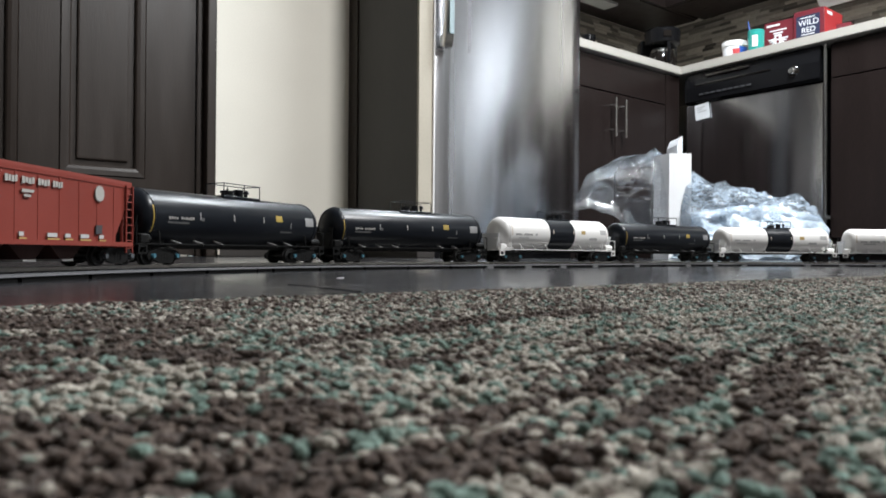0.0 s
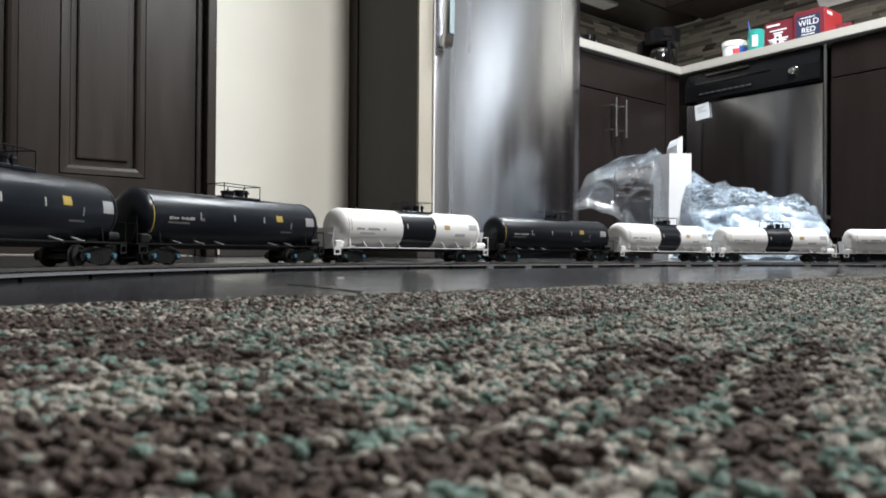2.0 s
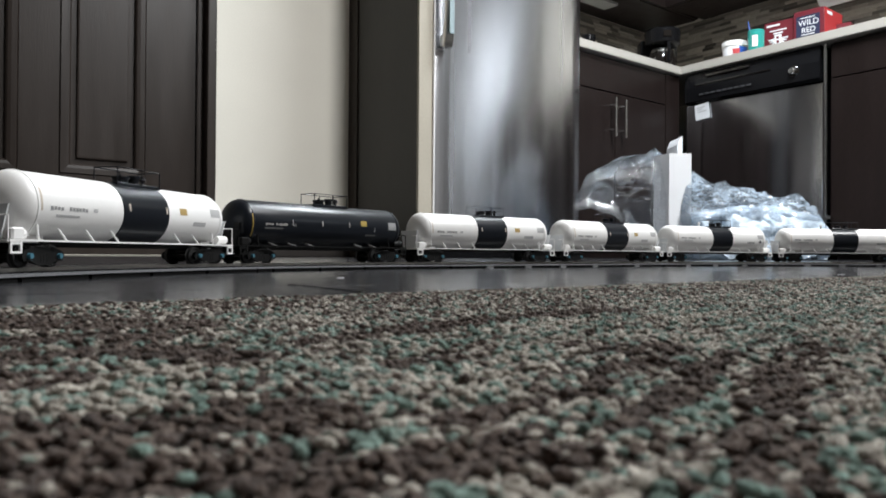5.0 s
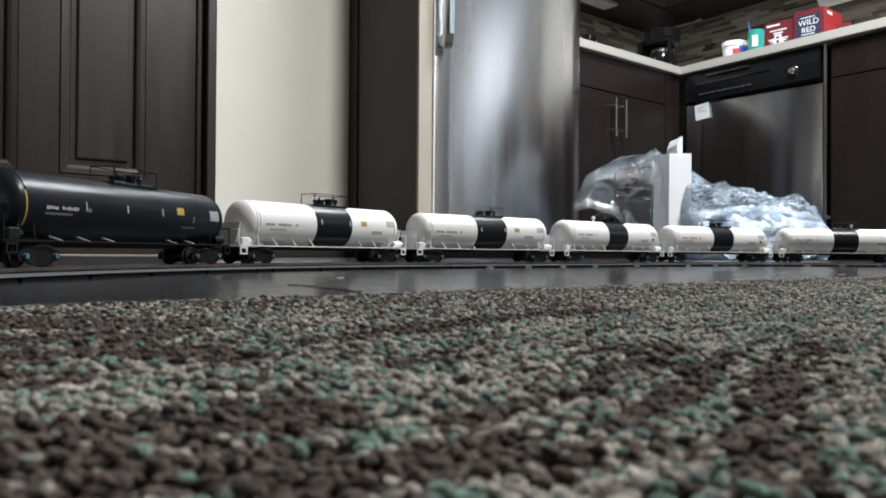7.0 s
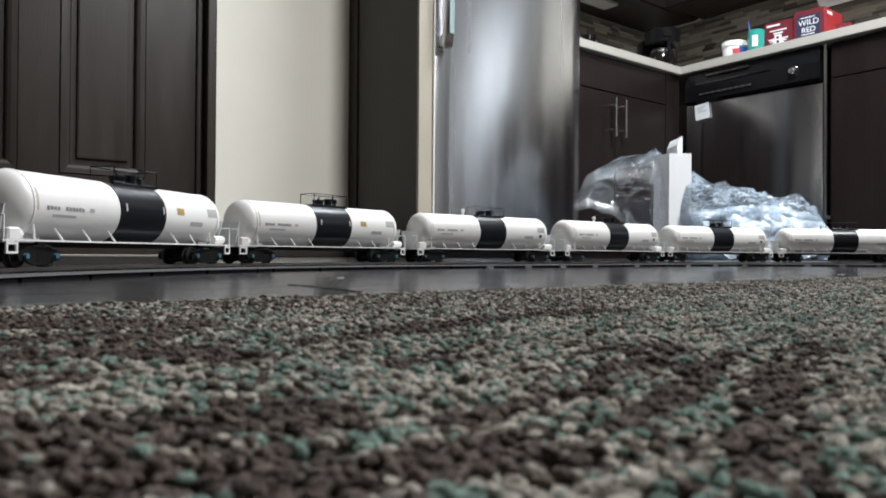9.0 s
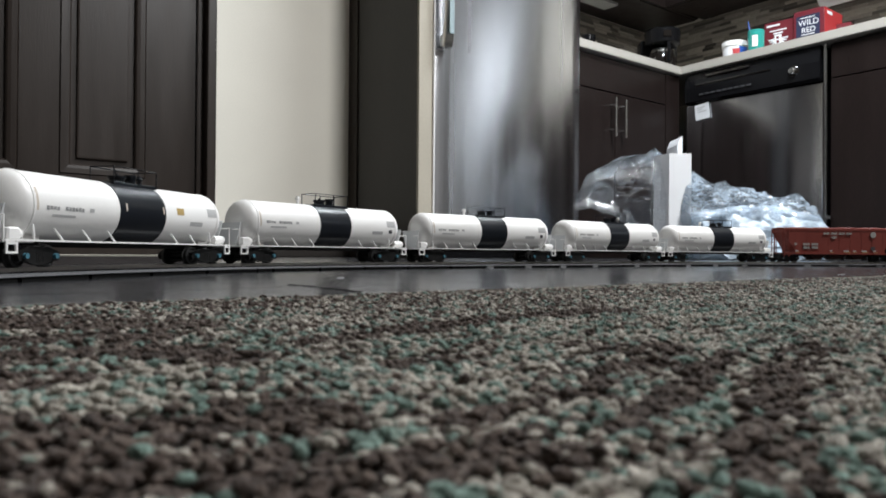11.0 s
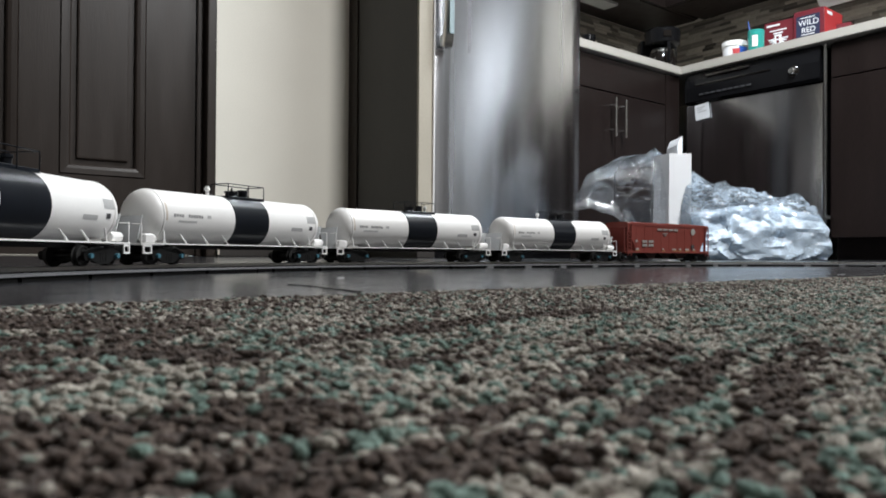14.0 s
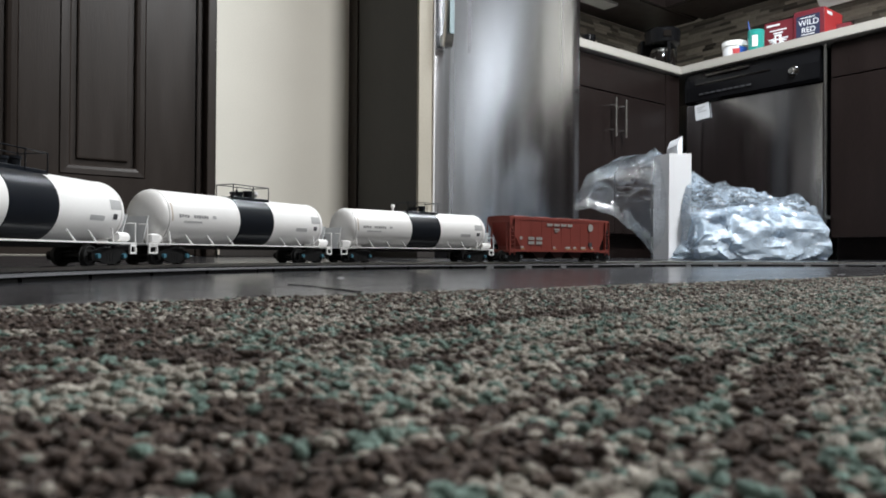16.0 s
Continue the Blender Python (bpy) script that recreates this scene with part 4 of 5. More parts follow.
def hopper_car():
    e = empty("red_hopper_car", pose(0, 0, 0), "oxide red model hopper car with ribbed sides, on the track", "model hopper car", "cars of the model train")
    z0, z1, hw = 0.0098, 0.0455, 0.0165
    # body with sloping end sheets over open end bays
    outline = [(-0.0625, z0), (0.0625, z0), (0.0625, 0.0150), (0.0772, z1 - 0.0065), (0.0772, z1 - 0.002), (-0.0772, z1 - 0.002), (-0.0772, z1 - 0.0065), (-0.0625, 0.0150)]
    part("body", prism(outline, -hw + 0.0009, hw - 0.0009), M_RED, e)
    bm = prism([(-hw + 0.0006, z1 - 0.0024), (hw - 0.0006, z1 - 0.0024), (hw - 0.0008, z1 - 0.0008), (0.006, z1), (-0.006, z1), (-hw + 0.0008, z1 - 0.0008)], -0.0778, 0.0778, "X")
    part("roof", bm, M_RED, e, "low red roof")
    for x in (-0.05, -0.017, 0.017, 0.05):
        part("roof_hatch", box(x - 0.010, x + 0.010, -0.004, 0.004, z1 - 0.0002, z1 + 0.0008, 0.0003, 1), M_RED, e)
    for sgn in (1, -1):
        y = sgn * hw
        part("side_sill", box(-0.0775, 0.0775, min(y - sgn * 0.001, y + sgn * 0.0006), max(y - sgn * 0.001, y + sgn * 0.0006), z0 - 0.0003, z0 + 0.0020), M_RED, e)
        part("top_chord", box(-0.0775, 0.0775, min(y - sgn * 0.001, y - sgn * 0.0005), max(y - sgn * 0.001, y - sgn * 0.0005), z1 - 0.0042, z1 - 0.0022), M_RED, e)
        for i in range(9):
            x = -0.0608 + i * 0.0152
            part("side_rib", box(x - 0.0008, x + 0.0008, min(y - sgn * 0.001, y - sgn * 0.00072), max(y - sgn * 0.001, y - sgn * 0.00072), z0 + 0.0020, z1 - 0.0042), M_RED, e)
        for ex in (1, -1):
            bm = bmesh.new()
            for x in (0.0705, 0.0770):
                add_box(bm, min(ex * x, ex * (x + 0.0008)), max(ex * x, ex * (x + 0.0008)), y - 0.0005, y + 0.0005, 0.006, z1 - 0.003)
            for k in range(8):
                zz = 0.0085 + k * 0.0042
                add_rod(bm, (ex * 0.0708, y, zz), (ex * 0.0775, y, zz), 0.0003, 5)
            part("ladder", bm, M_RED, e)
    for ex in (1, -1):
        part("end_sill", box(min(ex * 0.0735, ex * 0.07758), max(ex * 0.0735, ex * 0.07758), -hw, hw, z0 - 0.0012, z0 + 0.0014, 0.0004, 1), M_RED, e)
        part("end_platform", box(min(ex * 0.066, ex * 0.0735), max(ex * 0.066, ex * 0.0735), -hw + 0.002, hw - 0.002, z0 - 0.0010, z0 + 0.0004), M_RED, e)
        for yy in (-0.011, 0.011):
            part("end_brace", rod((ex * 0.0765, yy, z0), (ex * 0.0765, yy, 0.0392), 0.0009, 8), M_RED, e)
        coupler(e, ex)
    part("centre_sill", box(-0.0775, 0.0775, -0.003, 0.003, 0.0072, z0, 0.0004, 1), M_TRUCK, e)
    # funnels coloured dark, as they look in the shade below the body
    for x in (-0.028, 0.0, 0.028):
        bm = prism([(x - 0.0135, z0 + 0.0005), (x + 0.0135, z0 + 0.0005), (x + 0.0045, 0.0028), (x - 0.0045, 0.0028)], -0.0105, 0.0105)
        hp = part("discharge_hopper", bm, M_RED_SHADE, e, "hopper bottom, red darkened for the shade under the car")
        part("outlet_gate", box(x - 0.0045, x + 0.0045, -0.0115, 0.0115, 0.0018, 0.0030, 0.0003, 1), M_FAINT, hp, "pale grey outlet gate")
    # print, on the near and far sides alike
    for sgn in (1, -1):
        y = sgn * (hw - 0.0004)

        def mark(x0, x1, za, zb, material=M_PALEP, nm="print"):
            part(nm, box(min(-sgn * x0, -sgn * x1), max(-sgn * x0, -sgn * x1), min(y, y + sgn * 0.00045), max(y, y + sgn * 0.00045), za, zb), material, e)
        for a, w in ((-0.023, 0.008), (-0.0125, 0.0085), (-0.002, 0.0085), (0.0085, 0.0075)):
            for k in range(4):
                mark(a + w * (k + 0.08) / 4, a + w * (k + 0.88) / 4, 0.0360 + 0.0003 * (k % 2), 0.0390 - 0.0002 * (k % 3))
        mark(-0.0125, -0.0045, 0.0322, 0.0335)
        mark(-0.011, -0.0065, 0.0302, 0.0313)
        for a in (-0.051, -0.0395):
            for k in range(3):
                mark(a + 0.003 * k, a + 0.003 * k + 0.0025, 0.0215, 0.0245)
                mark(a + 0.003 * k, a + 0.003 * k + 0.0025, 0.0170, 0.0200)
        mark(-0.063, -0.0600, 0.0218, 0.0248)
        for a, w in ((-0.062, 0.004), (-0.014, 0.003), (0.005, 0.007), (0.018, 0.004), (0.030, 0.007), (0.046, 0.004)):
            mark(a, a + w, 0.0132, 0.0150, M_FAINT)
            mark(a, a + w + 0.002, 0.0119, 0.0126, M_TANP)
        mark(0.043, 0.0485, 0.0155, 0.0200, M_DARKP, "placard")
        part("round_emblem", rod((-sgn * 0.046, y, 0.0360), (-sgn * 0.046, y + sgn * 0.0005, 0.0360), 0.0040, 24), M_PALEP, e, "round pale emblem")
    truck(e, TRUCK, False)
    truck(e, -TRUCK, False)
    return e


hop = hopper_car()
blk = tank_car(M_TANKB, False)
wht = tank_car(M_TANKW, "dark top")
wht_front = tank_car(M_TANKW, "front valve")
wht_rear = tank_car(M_TANKW, "rear valve")
HOME = pose(0, 0, 0)
# the train from its head: one hopper, two black, one white, one black, six white, one hopper
TRAIN = [hop, blk, copy_thing(blk, HOME), wht, copy_thing(blk, HOME), copy_thing(wht, HOME), copy_thing(wht, HOME), wht_front,
         copy_thing(wht_front, HOME), wht_rear, copy_thing(wht_front, HOME), copy_thing(hop, HOME)]
SHIFT = {0: -0.011, 1: 0.003, 2: 0.002, 4: 0.002, 5: 0.001, 6: 0.0007, 7: -0.001, 8: -0.003, 9: -0.0045, 10: -0.005, 11: 0.001}
# how far the train is ahead of an even pace: seconds, metres
AHEAD = ((0.0, 0.0004), (2.0, 0.0015), (3.5, 0.0033), (7.0, 0.0056), (9.0, 0.0070), (11.5, 0.0082), (13.0, 0.0074), (14.5, 0.0047), (16.0, 0.0025))

# ---- rug ----
RUG_Y, RUG_Z = 0.139, 0.0035
# brown figure lines woven into the rug: width, then the line
FIGURE = (
    (0.0046, ((0.0065, 0.0444), (0.0093, 0.0411), (0.0111, 0.0389), (0.0135, 0.0385), (0.0167, 0.0395), (0.0196, 0.0384), (0.0202, 0.0355))),
    (0.0021, ((0.0253, 0.0304), (0.0301, 0.0320), (0.0352, 0.0326), (0.0416, 0.0337), (0.0513, 0.0374), (0.0620, 0.0394))),
    (0.0034, ((0.0048, 0.0329), (0.0067, 0.0304), (0.0095, 0.0307), (0.0119, 0.0316), (0.0141, 0.0286), (0.0157, 0.0258), (0.0185, 0.0257), (0.0216, 0.0256), (0.0247, 0.0258), (0.0254, 0.0235))),
    (0.0026, ((0.0770, 0.0340), (0.0616, 0.0297), (0.0461, 0.0229), (0.0349, 0.0172), (0.0291, 0.0139), (0.0272, 0.0127))),
    (0.0018, ((0.0321, 0.0241), (0.0378, 0.0259), (0.0433, 0.0275), (0.0531, 0.0322), (0.0660, 0.0365))),
    (0.0060, ((0.0105, 0.0718), (0.0175, 0.0736), (0.0229, 0.0682), (0.0259, 0.0613))),
    (0.0050, ((0.0398, 0.0677), (0.0497, 0.0691), (0.0612, 0.0739), (0.0741, 0.0755), (0.0873, 0.0764), (0.1019, 0.0766))),
    (0.0030, ((0.0354, 0.0492), (0.0421, 0.0507), (0.0493, 0.0542))),
    (0.0030, ((0.0587, 0.0491), (0.0578, 0.0415), (0.0659, 0.0432))),
    (0.0014, ((0.0293, 0.0190), (0.0331, 0.0197), (0.0324, 0.0179), (0.0297, 0.0154))),
    (0.0017, ((0.0282, 0.0124), (0.0302, 0.0120), (0.0310, 0.0110))),
    (0.0032, ((0.0055, 0.0375), (0.0071, 0.0356), (0.0081, 0.0328))),
    (0.0050, ((0.0088, 0.0605), (0.0106, 0.0582))),
    (0.0060, ((0.0125, 0.0856), (0.0181, 0.0854), (0.0246, 0.0820))),
    (0.0080, ((0.0159, 0.1095), (0.0234, 0.0986), (0.0323, 0.0942))),
)


def figure_at(x, y):
    """How far each place lies inside a brown line, 1 on the line to 0 off it."""
    best = np.zeros(len(x))
    for width, line in FIGURE:
        for (ax, ay), (bx, by) in zip(line, line[1:]):
            dx, dy = bx - ax, by - ay
            k = np.clip(((x - ax) * dx + (y - ay) * dy) / (dx * dx + dy * dy), 0, 1)
            d = np.hypot(x - ax - k * dx, y - ay - k * dy)
            best = np.maximum(best, np.clip(2.4 - 2.4 * d / width, 0, 1))
    return best


def cluster_at(x, y, fine, seed):
    """Soft patches between -1 and 1, a little longer across the rug than along it."""
    r = np.random.default_rng(seed)
    v = np.zeros(len(x))
    for _ in range(14):
        a, f = r.normal(math.radians(110), 0.55), fine * r.uniform(0.5, 1.6)
        v += np.sin(f * (x * math.cos(a) + y * math.sin(a)) + r.uniform(0, 6.28))
    return v / 3.4


def rug():
    e = empty("rug", pose(0, 0, 0), "loop pile rug in mixed brown, beige and sea green yarn", "rug", kind="structure")
    part("backing", box(-1.1, 3.0, -2.4, RUG_Y - 0.002, 0.0005, RUG_Z), M_BACKING, e)
    rng = np.random.default_rng(7)

    def loops(name, near, far, seg, rings, stp, rough, flat):
        """Yarn knots on a jittered grid within a wedge in front of the lens, from near to far."""
        xs = np.arange(-0.30, 0.62, stp)
        ys = np.arange(-0.32, RUG_Y, stp)
        gx, gy = np.meshgrid(xs, ys)
        gx[1::2] += stp / 2
        gx, gy = gx.ravel(), gy.ravel()
        side = gx * math.cos(PSI) - gy * math.sin(PSI)
        deep = gx * math.sin(PSI) + gy * math.cos(PSI)
        keep = (deep >= near) & (deep < far) & (np.abs(side) < deep * 0.64 + 0.012)
        gx, gy = gx[keep], gy[keep]
        n = len(gx)
        gx = gx + rng.normal(0, stp * 0.30, n)
        gy = np.minimum(gy + rng.normal(0, stp * 0.30, n), RUG_Y)
        # a unit ball, then long, wide and tall per knot, turned and tipped
        v, f = [(0, 0, -1.0)], []
        for j in range(1, rings):
            el = -math.pi / 2 + math.pi * j / rings
            for i in range(seg):
                a = 2 * math.pi * (i + 0.5 * (j % 2)) / seg
                v.append((math.cos(a) * math.cos(el), math.sin(a) * math.cos(el), math.sin(el)))
        v.append((0, 0, 1.0))
        top = len(v) - 1
        for i in range(seg):
            f.append((0, 1 + (i + 1) % seg, 1 + i))
            f.append((top, top - seg + i, top - seg + (i + 1) % seg))
        for j in range(rings - 2):
            for i in range(seg):
                a, b = 1 + j * seg + i, 1 + j * seg + (i + 1) % seg
                f += [(a, b, a + seg), (b, b + seg, a + seg)]
        tv = np.array(v)
        k = len(tv)
        P = np.repeat(tv[None], n, 0) * (1 + rng.normal(0, rough, (n, k, 1)))
        size = stp * rng.uniform(0.85, 1.2, n)
        P[..., 0] *= (size * rng.uniform(0.62, 0.95, n))[:, None]
        P[..., 1] *= (size * rng.uniform(0.42, 0.60, n))[:, None]
        P[..., 2] *= (size * flat * rng.uniform(0.42, 0.60, n))[:, None]
        # which yarn each knot is of
        dark = figure_at(gx, gy)
        border = np.clip((gy - 0.070) / 0.04, 0, 1)
        share = np.clip(0.20 + 0.13 * cluster_at(gx, gy, 260, 3) + 0.74 * dark + 0.36 * border, 0.04, 0.96)
        green = np.clip(0.40 + 0.25 * cluster_at(gx, gy, 420, 8) - 0.18 * border, 0.1, 0.8)
        pick, own = rng.random(n), rng.random(n)
        yarn = np.where(pick < share, 0.40 * own, np.where(rng.random(n) < green, 0.47 + 0.16 * own, 0.70 + 0.28 * own))
        tip, ang = rng.normal(0, 0.28, n), rng.normal(-0.65, 0.55, n)
        ct, st, ca, sa = np.cos(tip)[:, None], np.sin(tip)[:, None], np.cos(ang)[:, None], np.sin(ang)[:, None]
        X, Z = P[..., 0] * ct - P[..., 2] * st, P[..., 0] * st + P[..., 2] * ct
        V = np.empty((n, k, 3))
        V[..., 0] = gx[:, None] + X * ca - P[..., 1] * sa
        V[..., 1] = gy[:, None] + X * sa + P[..., 1] * ca
        ridge = 0.00028 * np.sin(gy * 2 * math.pi / 0.0044 + 1.5 * np.sin(gx * 90))
        V[..., 2] = (RUG - 0.00050 + ridge + rng.normal(0, 0.00020 * flat, n))[:, None] + Z
        F = np.array(f)
        idx = (F[None] + (np.arange(n) * k)[:, None, None]).reshape(-1, 3)
        me = bpy.data.meshes.new(name)
        me.vertices.add(n * k)
        me.vertices.foreach_set("co", V.ravel())
        me.loops.add(idx.size)
        me.loops.foreach_set("vertex_index", idx.ravel().astype(np.int32))
        me.polygons.add(len(idx))
        me.polygons.foreach_set("loop_start", (np.arange(len(idx)) * 3).astype(np.int32))
        me.polygons.foreach_set("use_smooth", np.ones(len(idx), dtype=bool))
        me.update(calc_edges=True)
        me.materials.append(M_YARN)
        me.attributes.new("yarn", "FLOAT", "POINT").data.foreach_set("value", np.repeat(yarn, k).astype(np.float32))
        ob = new(name, me)
        ob.parent = e
        tagged(ob, "dense rounded yarn loops", kind="stuff")

    loops("near_pile", 0.018, 0.06, 11, 8, 0.00069, 0.11, 0.85)
    loops("middle_pile", 0.06, 0.17, 7, 5, 0.00073, 0.10, 0.66)
    loops("far_pile", 0.17, 0.42, 6, 4, 0.00084, 0.10, 0.54)
    return e


rug()

# ---- packing foam in a clear plastic bag ----
def foam_block():
    # the block stands with its narrow face to the lens
    e = empty("packing_foam", pose(2.099, 1.351, 0, rz=-39.35) @ Matrix.Diagonal((0.88, 0.88, 0.88, 1)), "white packing foam block standing upright in a plastic bag", "packing foam")
    part("slab", prism([(-0.040, 0.0), (0.042, 0.0), (0.042, 0.10), (-0.068, 0.10)], 0.0, 0.392, "Z"), M_FOAM, e)
    part("back_slab", prism([(0.024, 0.0), (0.042, 0.0), (0.042, 0.470), (0.036, 0.470), (0.024, 0.440)], 0.102, 0.24, "Y"), M_FOAM, e)
    part("foot_slab", box(0.046, 0.47, 0.03, 0.20, 0.0, 0.085, 0.006), M_FOAM, e)
    return e


foam_block()


def span_at(points, x):
    for (a, u), (b, v) in zip(points, points[1:]):
        if x <= b:
            return u + (v - u) * (x - a) / (b - a)
    return points[-1][1]


def film_loft(low, high, depth, y0, seed, nu, nv, amp, skirt=False):
    """A crumpled bag of film lofted between a lower and an upper outline, depth deep, with long creases; with a skirt it falls straight to the floor."""
    bm = bmesh.new()
    x0, x1 = high[0][0], high[-1][0]
    rows = []
    for i in range(nu + 1):
        u = i / nu
        x = x0 + (x1 - x0) * u
        lo, hi = span_at(low, x), span_at(high, x)
        end = min(1.0, math.sqrt(max(0.0, min(u, 1 - u) * 22)))
        ring = []
        for j in range(nv):
            a = 2 * math.pi * (j + 0.5) / nv
            cy, cz = math.cos(a), math.sin(a)
            q = Vector((x * 9 + seed, cy * 1.1 - seed, cz * 1.1 + 2 * seed))
            q += 0.7 * noise.noise_vector(q * 0.8)
            ridge = 1.1 * abs(noise.noise(q * 0.8)) + 0.5 * abs(noise.noise(Vector((q.x * 1.2, q.y * 2.6, q.z * 2.6)))) + 0.10 * abs(noise.noise(q * 5.0))
            r = 1 + amp * (0.45 - ridge) * 2
            if skirt and cz < 0:
                cy = math.copysign(abs(cy) ** 0.22 + 0.14 * cz * cz, cy)
            z = (lo + hi) / 2 + (hi - lo) / 2 * cz * r * (0.35 + 0.65 * end)
            y = y0 + depth * (0.3 + 0.7 * end) * cy * r
            xx = x + 0.02 * noise.noise(q * 1.7 + Vector((9, 0, 0)))
            ring.append(bm.verts.new((xx, y, max(0.002, z))))
        rows.append(ring)
    for a, b in zip(rows, rows[1:]):
        for j in range(nv):
            bm.faces.new((a[j], a[(j + 1) % nv], b[(j + 1) % nv], b[j]))
    return bm


bag = empty("plastic_bag", pose(2.099, 1.351, 0, rz=-39.35) @ Matrix.Diagonal((0.88, 0.88, 0.88, 1)), "crumpled clear plastic bag on the kitchen floor", "plastic bag")
part("puffed_side", film_loft(((-0.35, 0.185), (-0.30, 0.20), (-0.125, 0.115), (-0.045, 0.0), (-0.02, 0.0)), ((-0.35, 0.205), (-0.308, 0.33), (-0.18, 0.39), (-0.05, 0.405), (-0.02, 0.39)), 0.115, 0.135, 2.3, 70, 54, 0.10),
     M_FILM, bag, "puffed clear film", smooth=22)
part("top_knot", film_loft(((-0.098, 0.36), (-0.01, 0.36)), ((-0.098, 0.38), (-0.05, 0.432), (-0.01, 0.385)), 0.05, 0.16, 4.4, 24, 26, 0.2), M_FILM, bag, "knotted film top", smooth=22)
part("outer_film", film_loft(((0.0, 0.0), (0.53, 0.0)), ((0.0, 0.24), (0.070, 0.335), (0.125, 0.300), (0.25, 0.265), (0.39, 0.240), (0.480, 0.252), (0.515, 0.215)), 0.17, 0.10, 5.1, 90, 60, 0.17, True),
     M_HAZY, bag, "loose clear film", smooth=22)
part("middle_fold", film_loft(((0.02, 0.0), (0.52, 0.0)), ((0.02, 0.08), (0.06, 0.17), (0.15, 0.20), (0.30, 0.20), (0.42, 0.19), (0.52, 0.18)), 0.16, 0.06, 8.7, 90, 56, 0.15, True),
     M_MILKY, bag, "milky crumpled film", smooth=22)
part("inner_fold", film_loft(((-0.03, 0.0), (0.50, 0.0)), ((-0.03, 0.03), (0.06, 0.11), (0.20, 0.15), (0.36, 0.13), (0.50, 0.07)), 0.13, 0.08, 1.9, 80, 50, 0.18, True),
     M_MILKY, bag, "inner fold of milky film", smooth=22)

# ---- small litter on the floor ----
for x, y, a in ((0.205, 0.336, 20), (0.565, 0.230, 70)):
    tagged(part("paper_scrap", prism([(-0.0026, -0.0006), (0.0004, -0.0010), (0.0027, -0.0003), (0.0020, 0.0008), (-0.0016, 0.0009)], 0.0, 0.0004, "Z"), M_PAPER, m=pose(x, y, 0.0001, rz=a)),
           "tiny pale paper scrap on the dark floor", "paper scrap")
bm = bmesh.new()
pts = [(0.1437, 0.2766), (0.1445, 0.258), (0.1410, 0.240), (0.1400, 0.225), (0.1377, 0.2117)]
for a, b in zip(pts, pts[1:]):
    add_rod(bm, (*a, 0.0003), (*b, 0.0003), 0.00018, 6)
tagged(part("thread", bm, M_TRUCK), "short black thread lying on the dark floor", "thread")

# ---- floor planks and wall tiles ----
def planks():
    e = empty("floor", pose(0, 0, 0), "dark grey vinyl plank floor with a satin sheen", "floor", kind="structure")
    W, Ln = 0.18, 1.22
    meshes = {}
    y = RUG_Y - 0.6
    rng = random.Random(5)
    while y < YB:
        x = XL - rng.uniform(0, Ln)
        while x < XW + 0.1:
            a, b = max(x, XL), min(x + Ln, XW + 0.1)
            if b - a > 0.05:
                key = round(b - a, 3)
                if key not in meshes:
                    bm = box(0.0004, b - a - 0.0004, 0.0004, W - 0.0004, -0.004, 0.0)
                    top = [ed for ed in bm.edges if all(v.co.z > -0.001 for v in ed.verts)]
                    bmesh.ops.bevel(bm, geom=top, offset=0.0003, segments=1, affect="EDGES")
                    me = bpy.data.meshes.new("plank")
                    bm.to_mesh(me), bm.free()
                    me.materials.append(M_FLOOR)
                    meshes[key] = me
                ob = new("plank", meshes[key])
                ob.parent = e
                ob.location = (a, y, 0)
            x += Ln
        y += W
    bm = box(XL, XR, YS, RUG_Y - 0.62, -0.004, 0.0)
    part("covered_boards", bm, M_FLOOR, e)


planks()


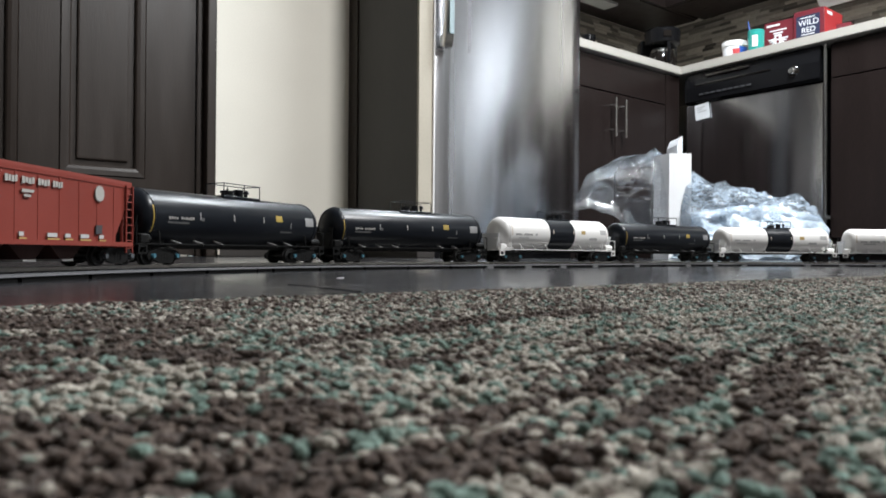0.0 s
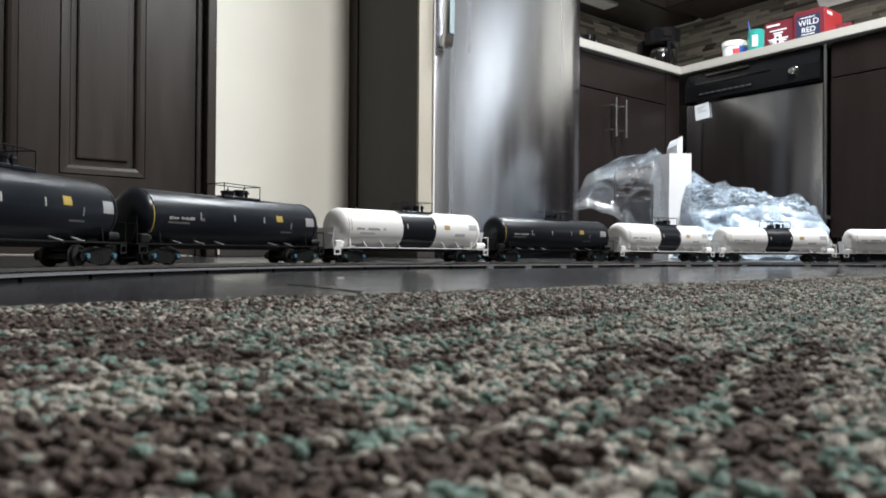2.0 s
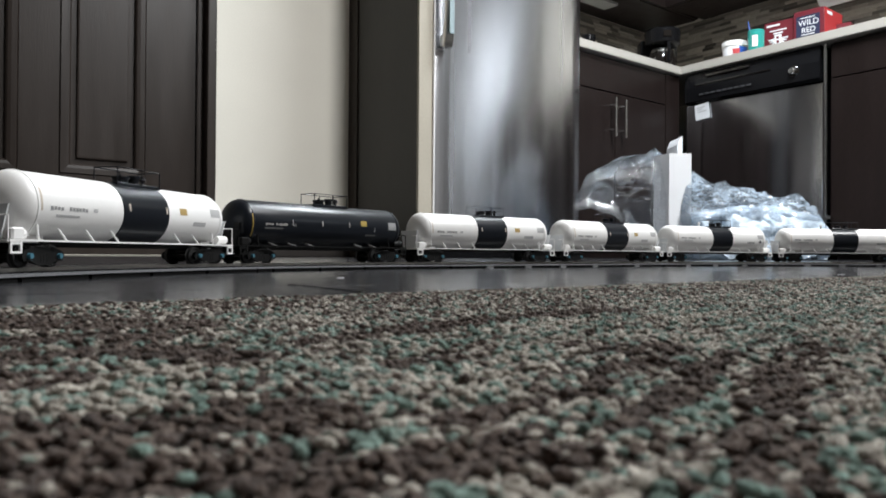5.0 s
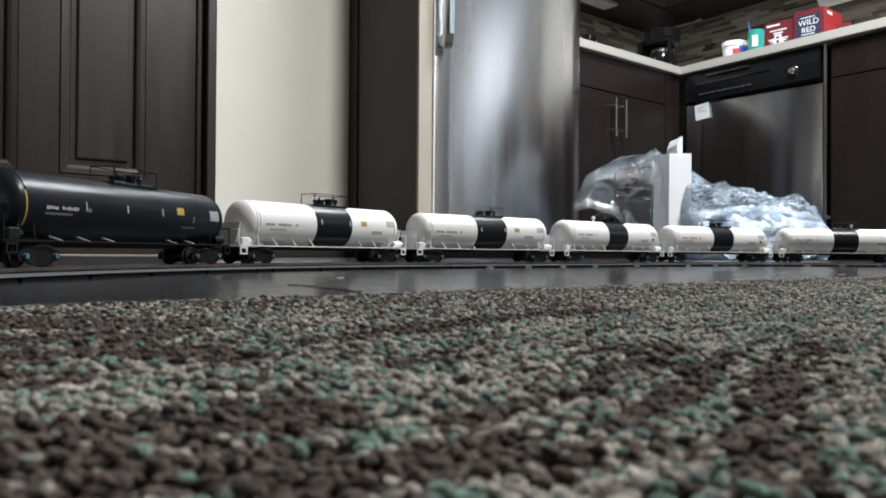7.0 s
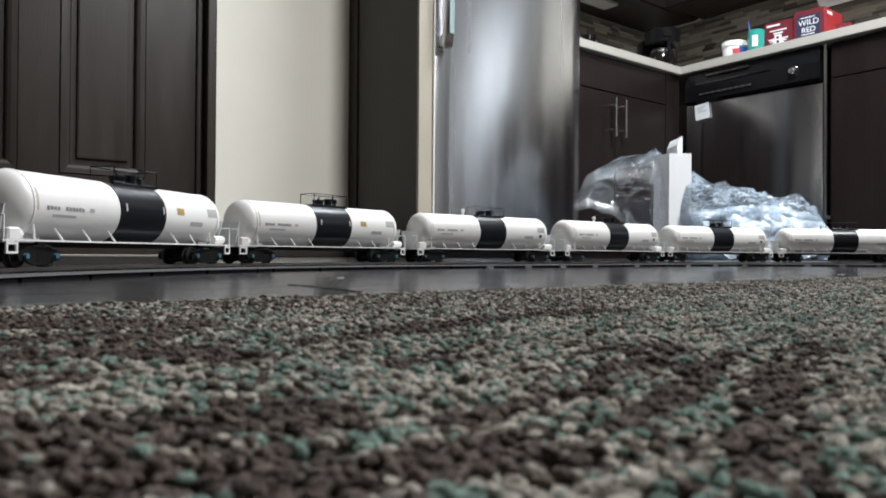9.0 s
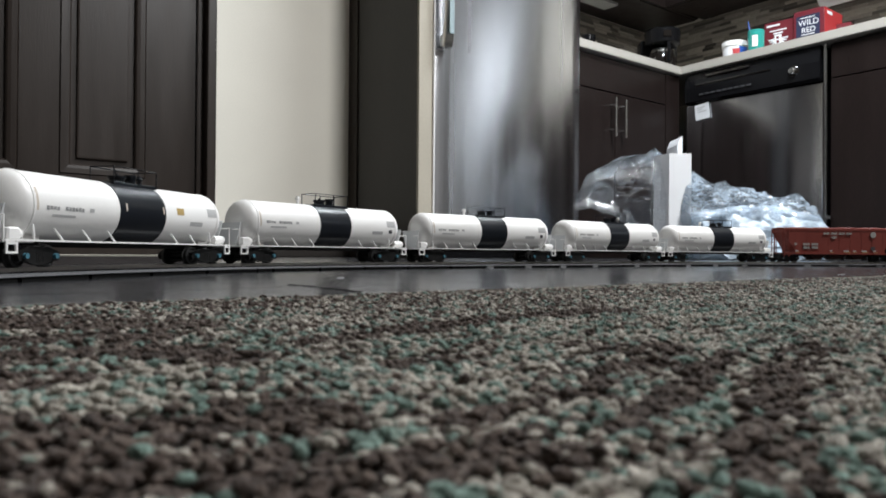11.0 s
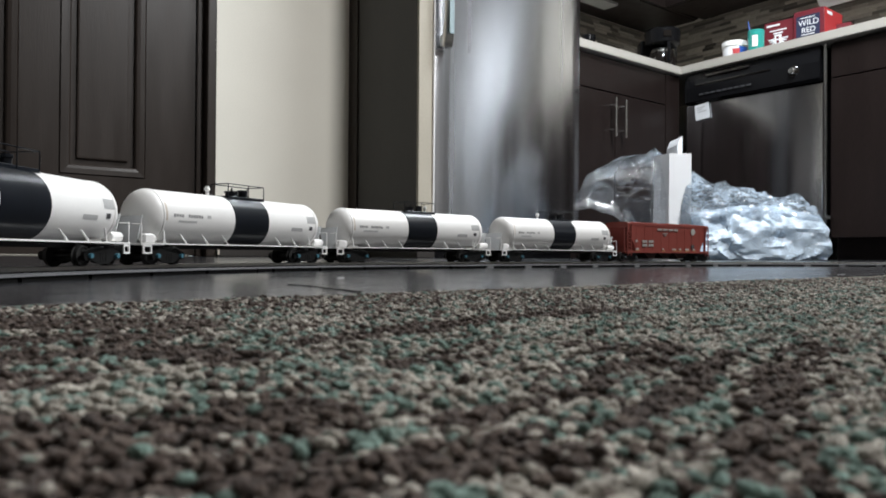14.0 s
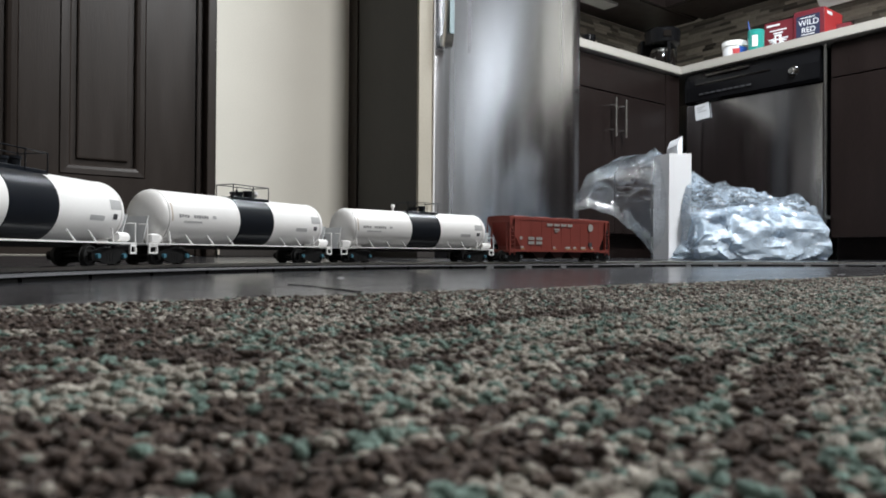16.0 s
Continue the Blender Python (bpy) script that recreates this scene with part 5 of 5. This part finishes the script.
def backsplash(name, m, length, z0, z1, seed):
    """Mosaic of thin glass and stone strips, each a piece of its own over recessed grout."""
    e = empty(name, m, "beige and brown mosaic strip tile backsplash", "backsplash", kind="structure")
    part("grout", box(0, length, 0.004, 0.009, z0, z1), M_GROUT, e)
    rng = random.Random(seed)
    shared = {}
    for ln in (0.07, 0.11, 0.15, 0.20):
        bm = box(0, ln - 0.0018, 0.0, 0.004, 0, 0.0148, 0.0005, 1)
        me = bpy.data.meshes.new("tile")
        bm.to_mesh(me), bm.free()
        me.materials.append(M_TILE)
        shared[ln] = me
    z = z0 + 0.002
    while z < z1 - 0.015:
        x = -rng.uniform(0, 0.1)
        while x < length - 0.05:
            ln = rng.choice(list(shared))
            if x >= 0 and x + ln <= length:
                ob = new("tile", shared[ln])
                ob.parent = e
                ob.location = (x, 0, z)
            x += ln
        z += 0.0163
    return e


backsplash("backsplash_back", pose(2.35, YB - 0.0095, 0), 1.35, 0.96, 1.335, 3)
backsplash("backsplash_side", TURN @ pose(XW - 0.0095, YB - 0.06, 0, rz=-90), 1.70, 0.96, 1.335, 4)


# ---- what moves ----
def motions():
    # head of the far straight is s = 0; the leading corner step of the fourth car is 0.2587 m on at the clip's start
    lead = 0.2589
    for i, car in enumerate(TRAIN):
        mid0 = lead - 0.0895 - (i - 3) * PITCH_L + SHIFT.get(i, 0.0)
        trucks = [c for c in car.children if c.name.startswith("truck")]
        rows, turns = [], ([], [])
        for k in range(0, 65):
            t = 16.0 * k / 64
            s = mid0 + SPEED * t + span_at(AHEAD, t)
            pa, aa = track_point(s + TRUCK)
            pb, ab = track_point(s - TRUCK)
            d = pa - pb
            yaw = math.atan2(d.y, d.x)
            mid = (pa + pb) / 2
            rows.append((t, Matrix.Translation((mid.x, mid.y, mid.z + CAR_Z)) @ Matrix.Rotation(yaw, 4, "Z")))
            for q, (a, x) in enumerate(((aa, TRUCK), (ab, -TRUCK))):
                turn = (a - yaw + math.pi) % (2 * math.pi) - math.pi
                turns[q].append((t, Matrix.Translation((x, 0, -SINK)) @ Matrix.Rotation(turn, 4, "Z")))
        walk(car, rows)
        for c in trucks:
            walk(c, turns[0] if c.location.x > 0 else turns[1])
            for w in c.children:
                if w.name.startswith("wheelset"):
                    x, n = w.location.x, 240
                    walk(w, [(16.0 * k / n, Matrix.Translation((x, 0, 0.0054)) @ Matrix.Rotation(SPEED * 16.0 * k / n / 0.0054, 4, "Y")) for k in range(n + 1)])


motions()
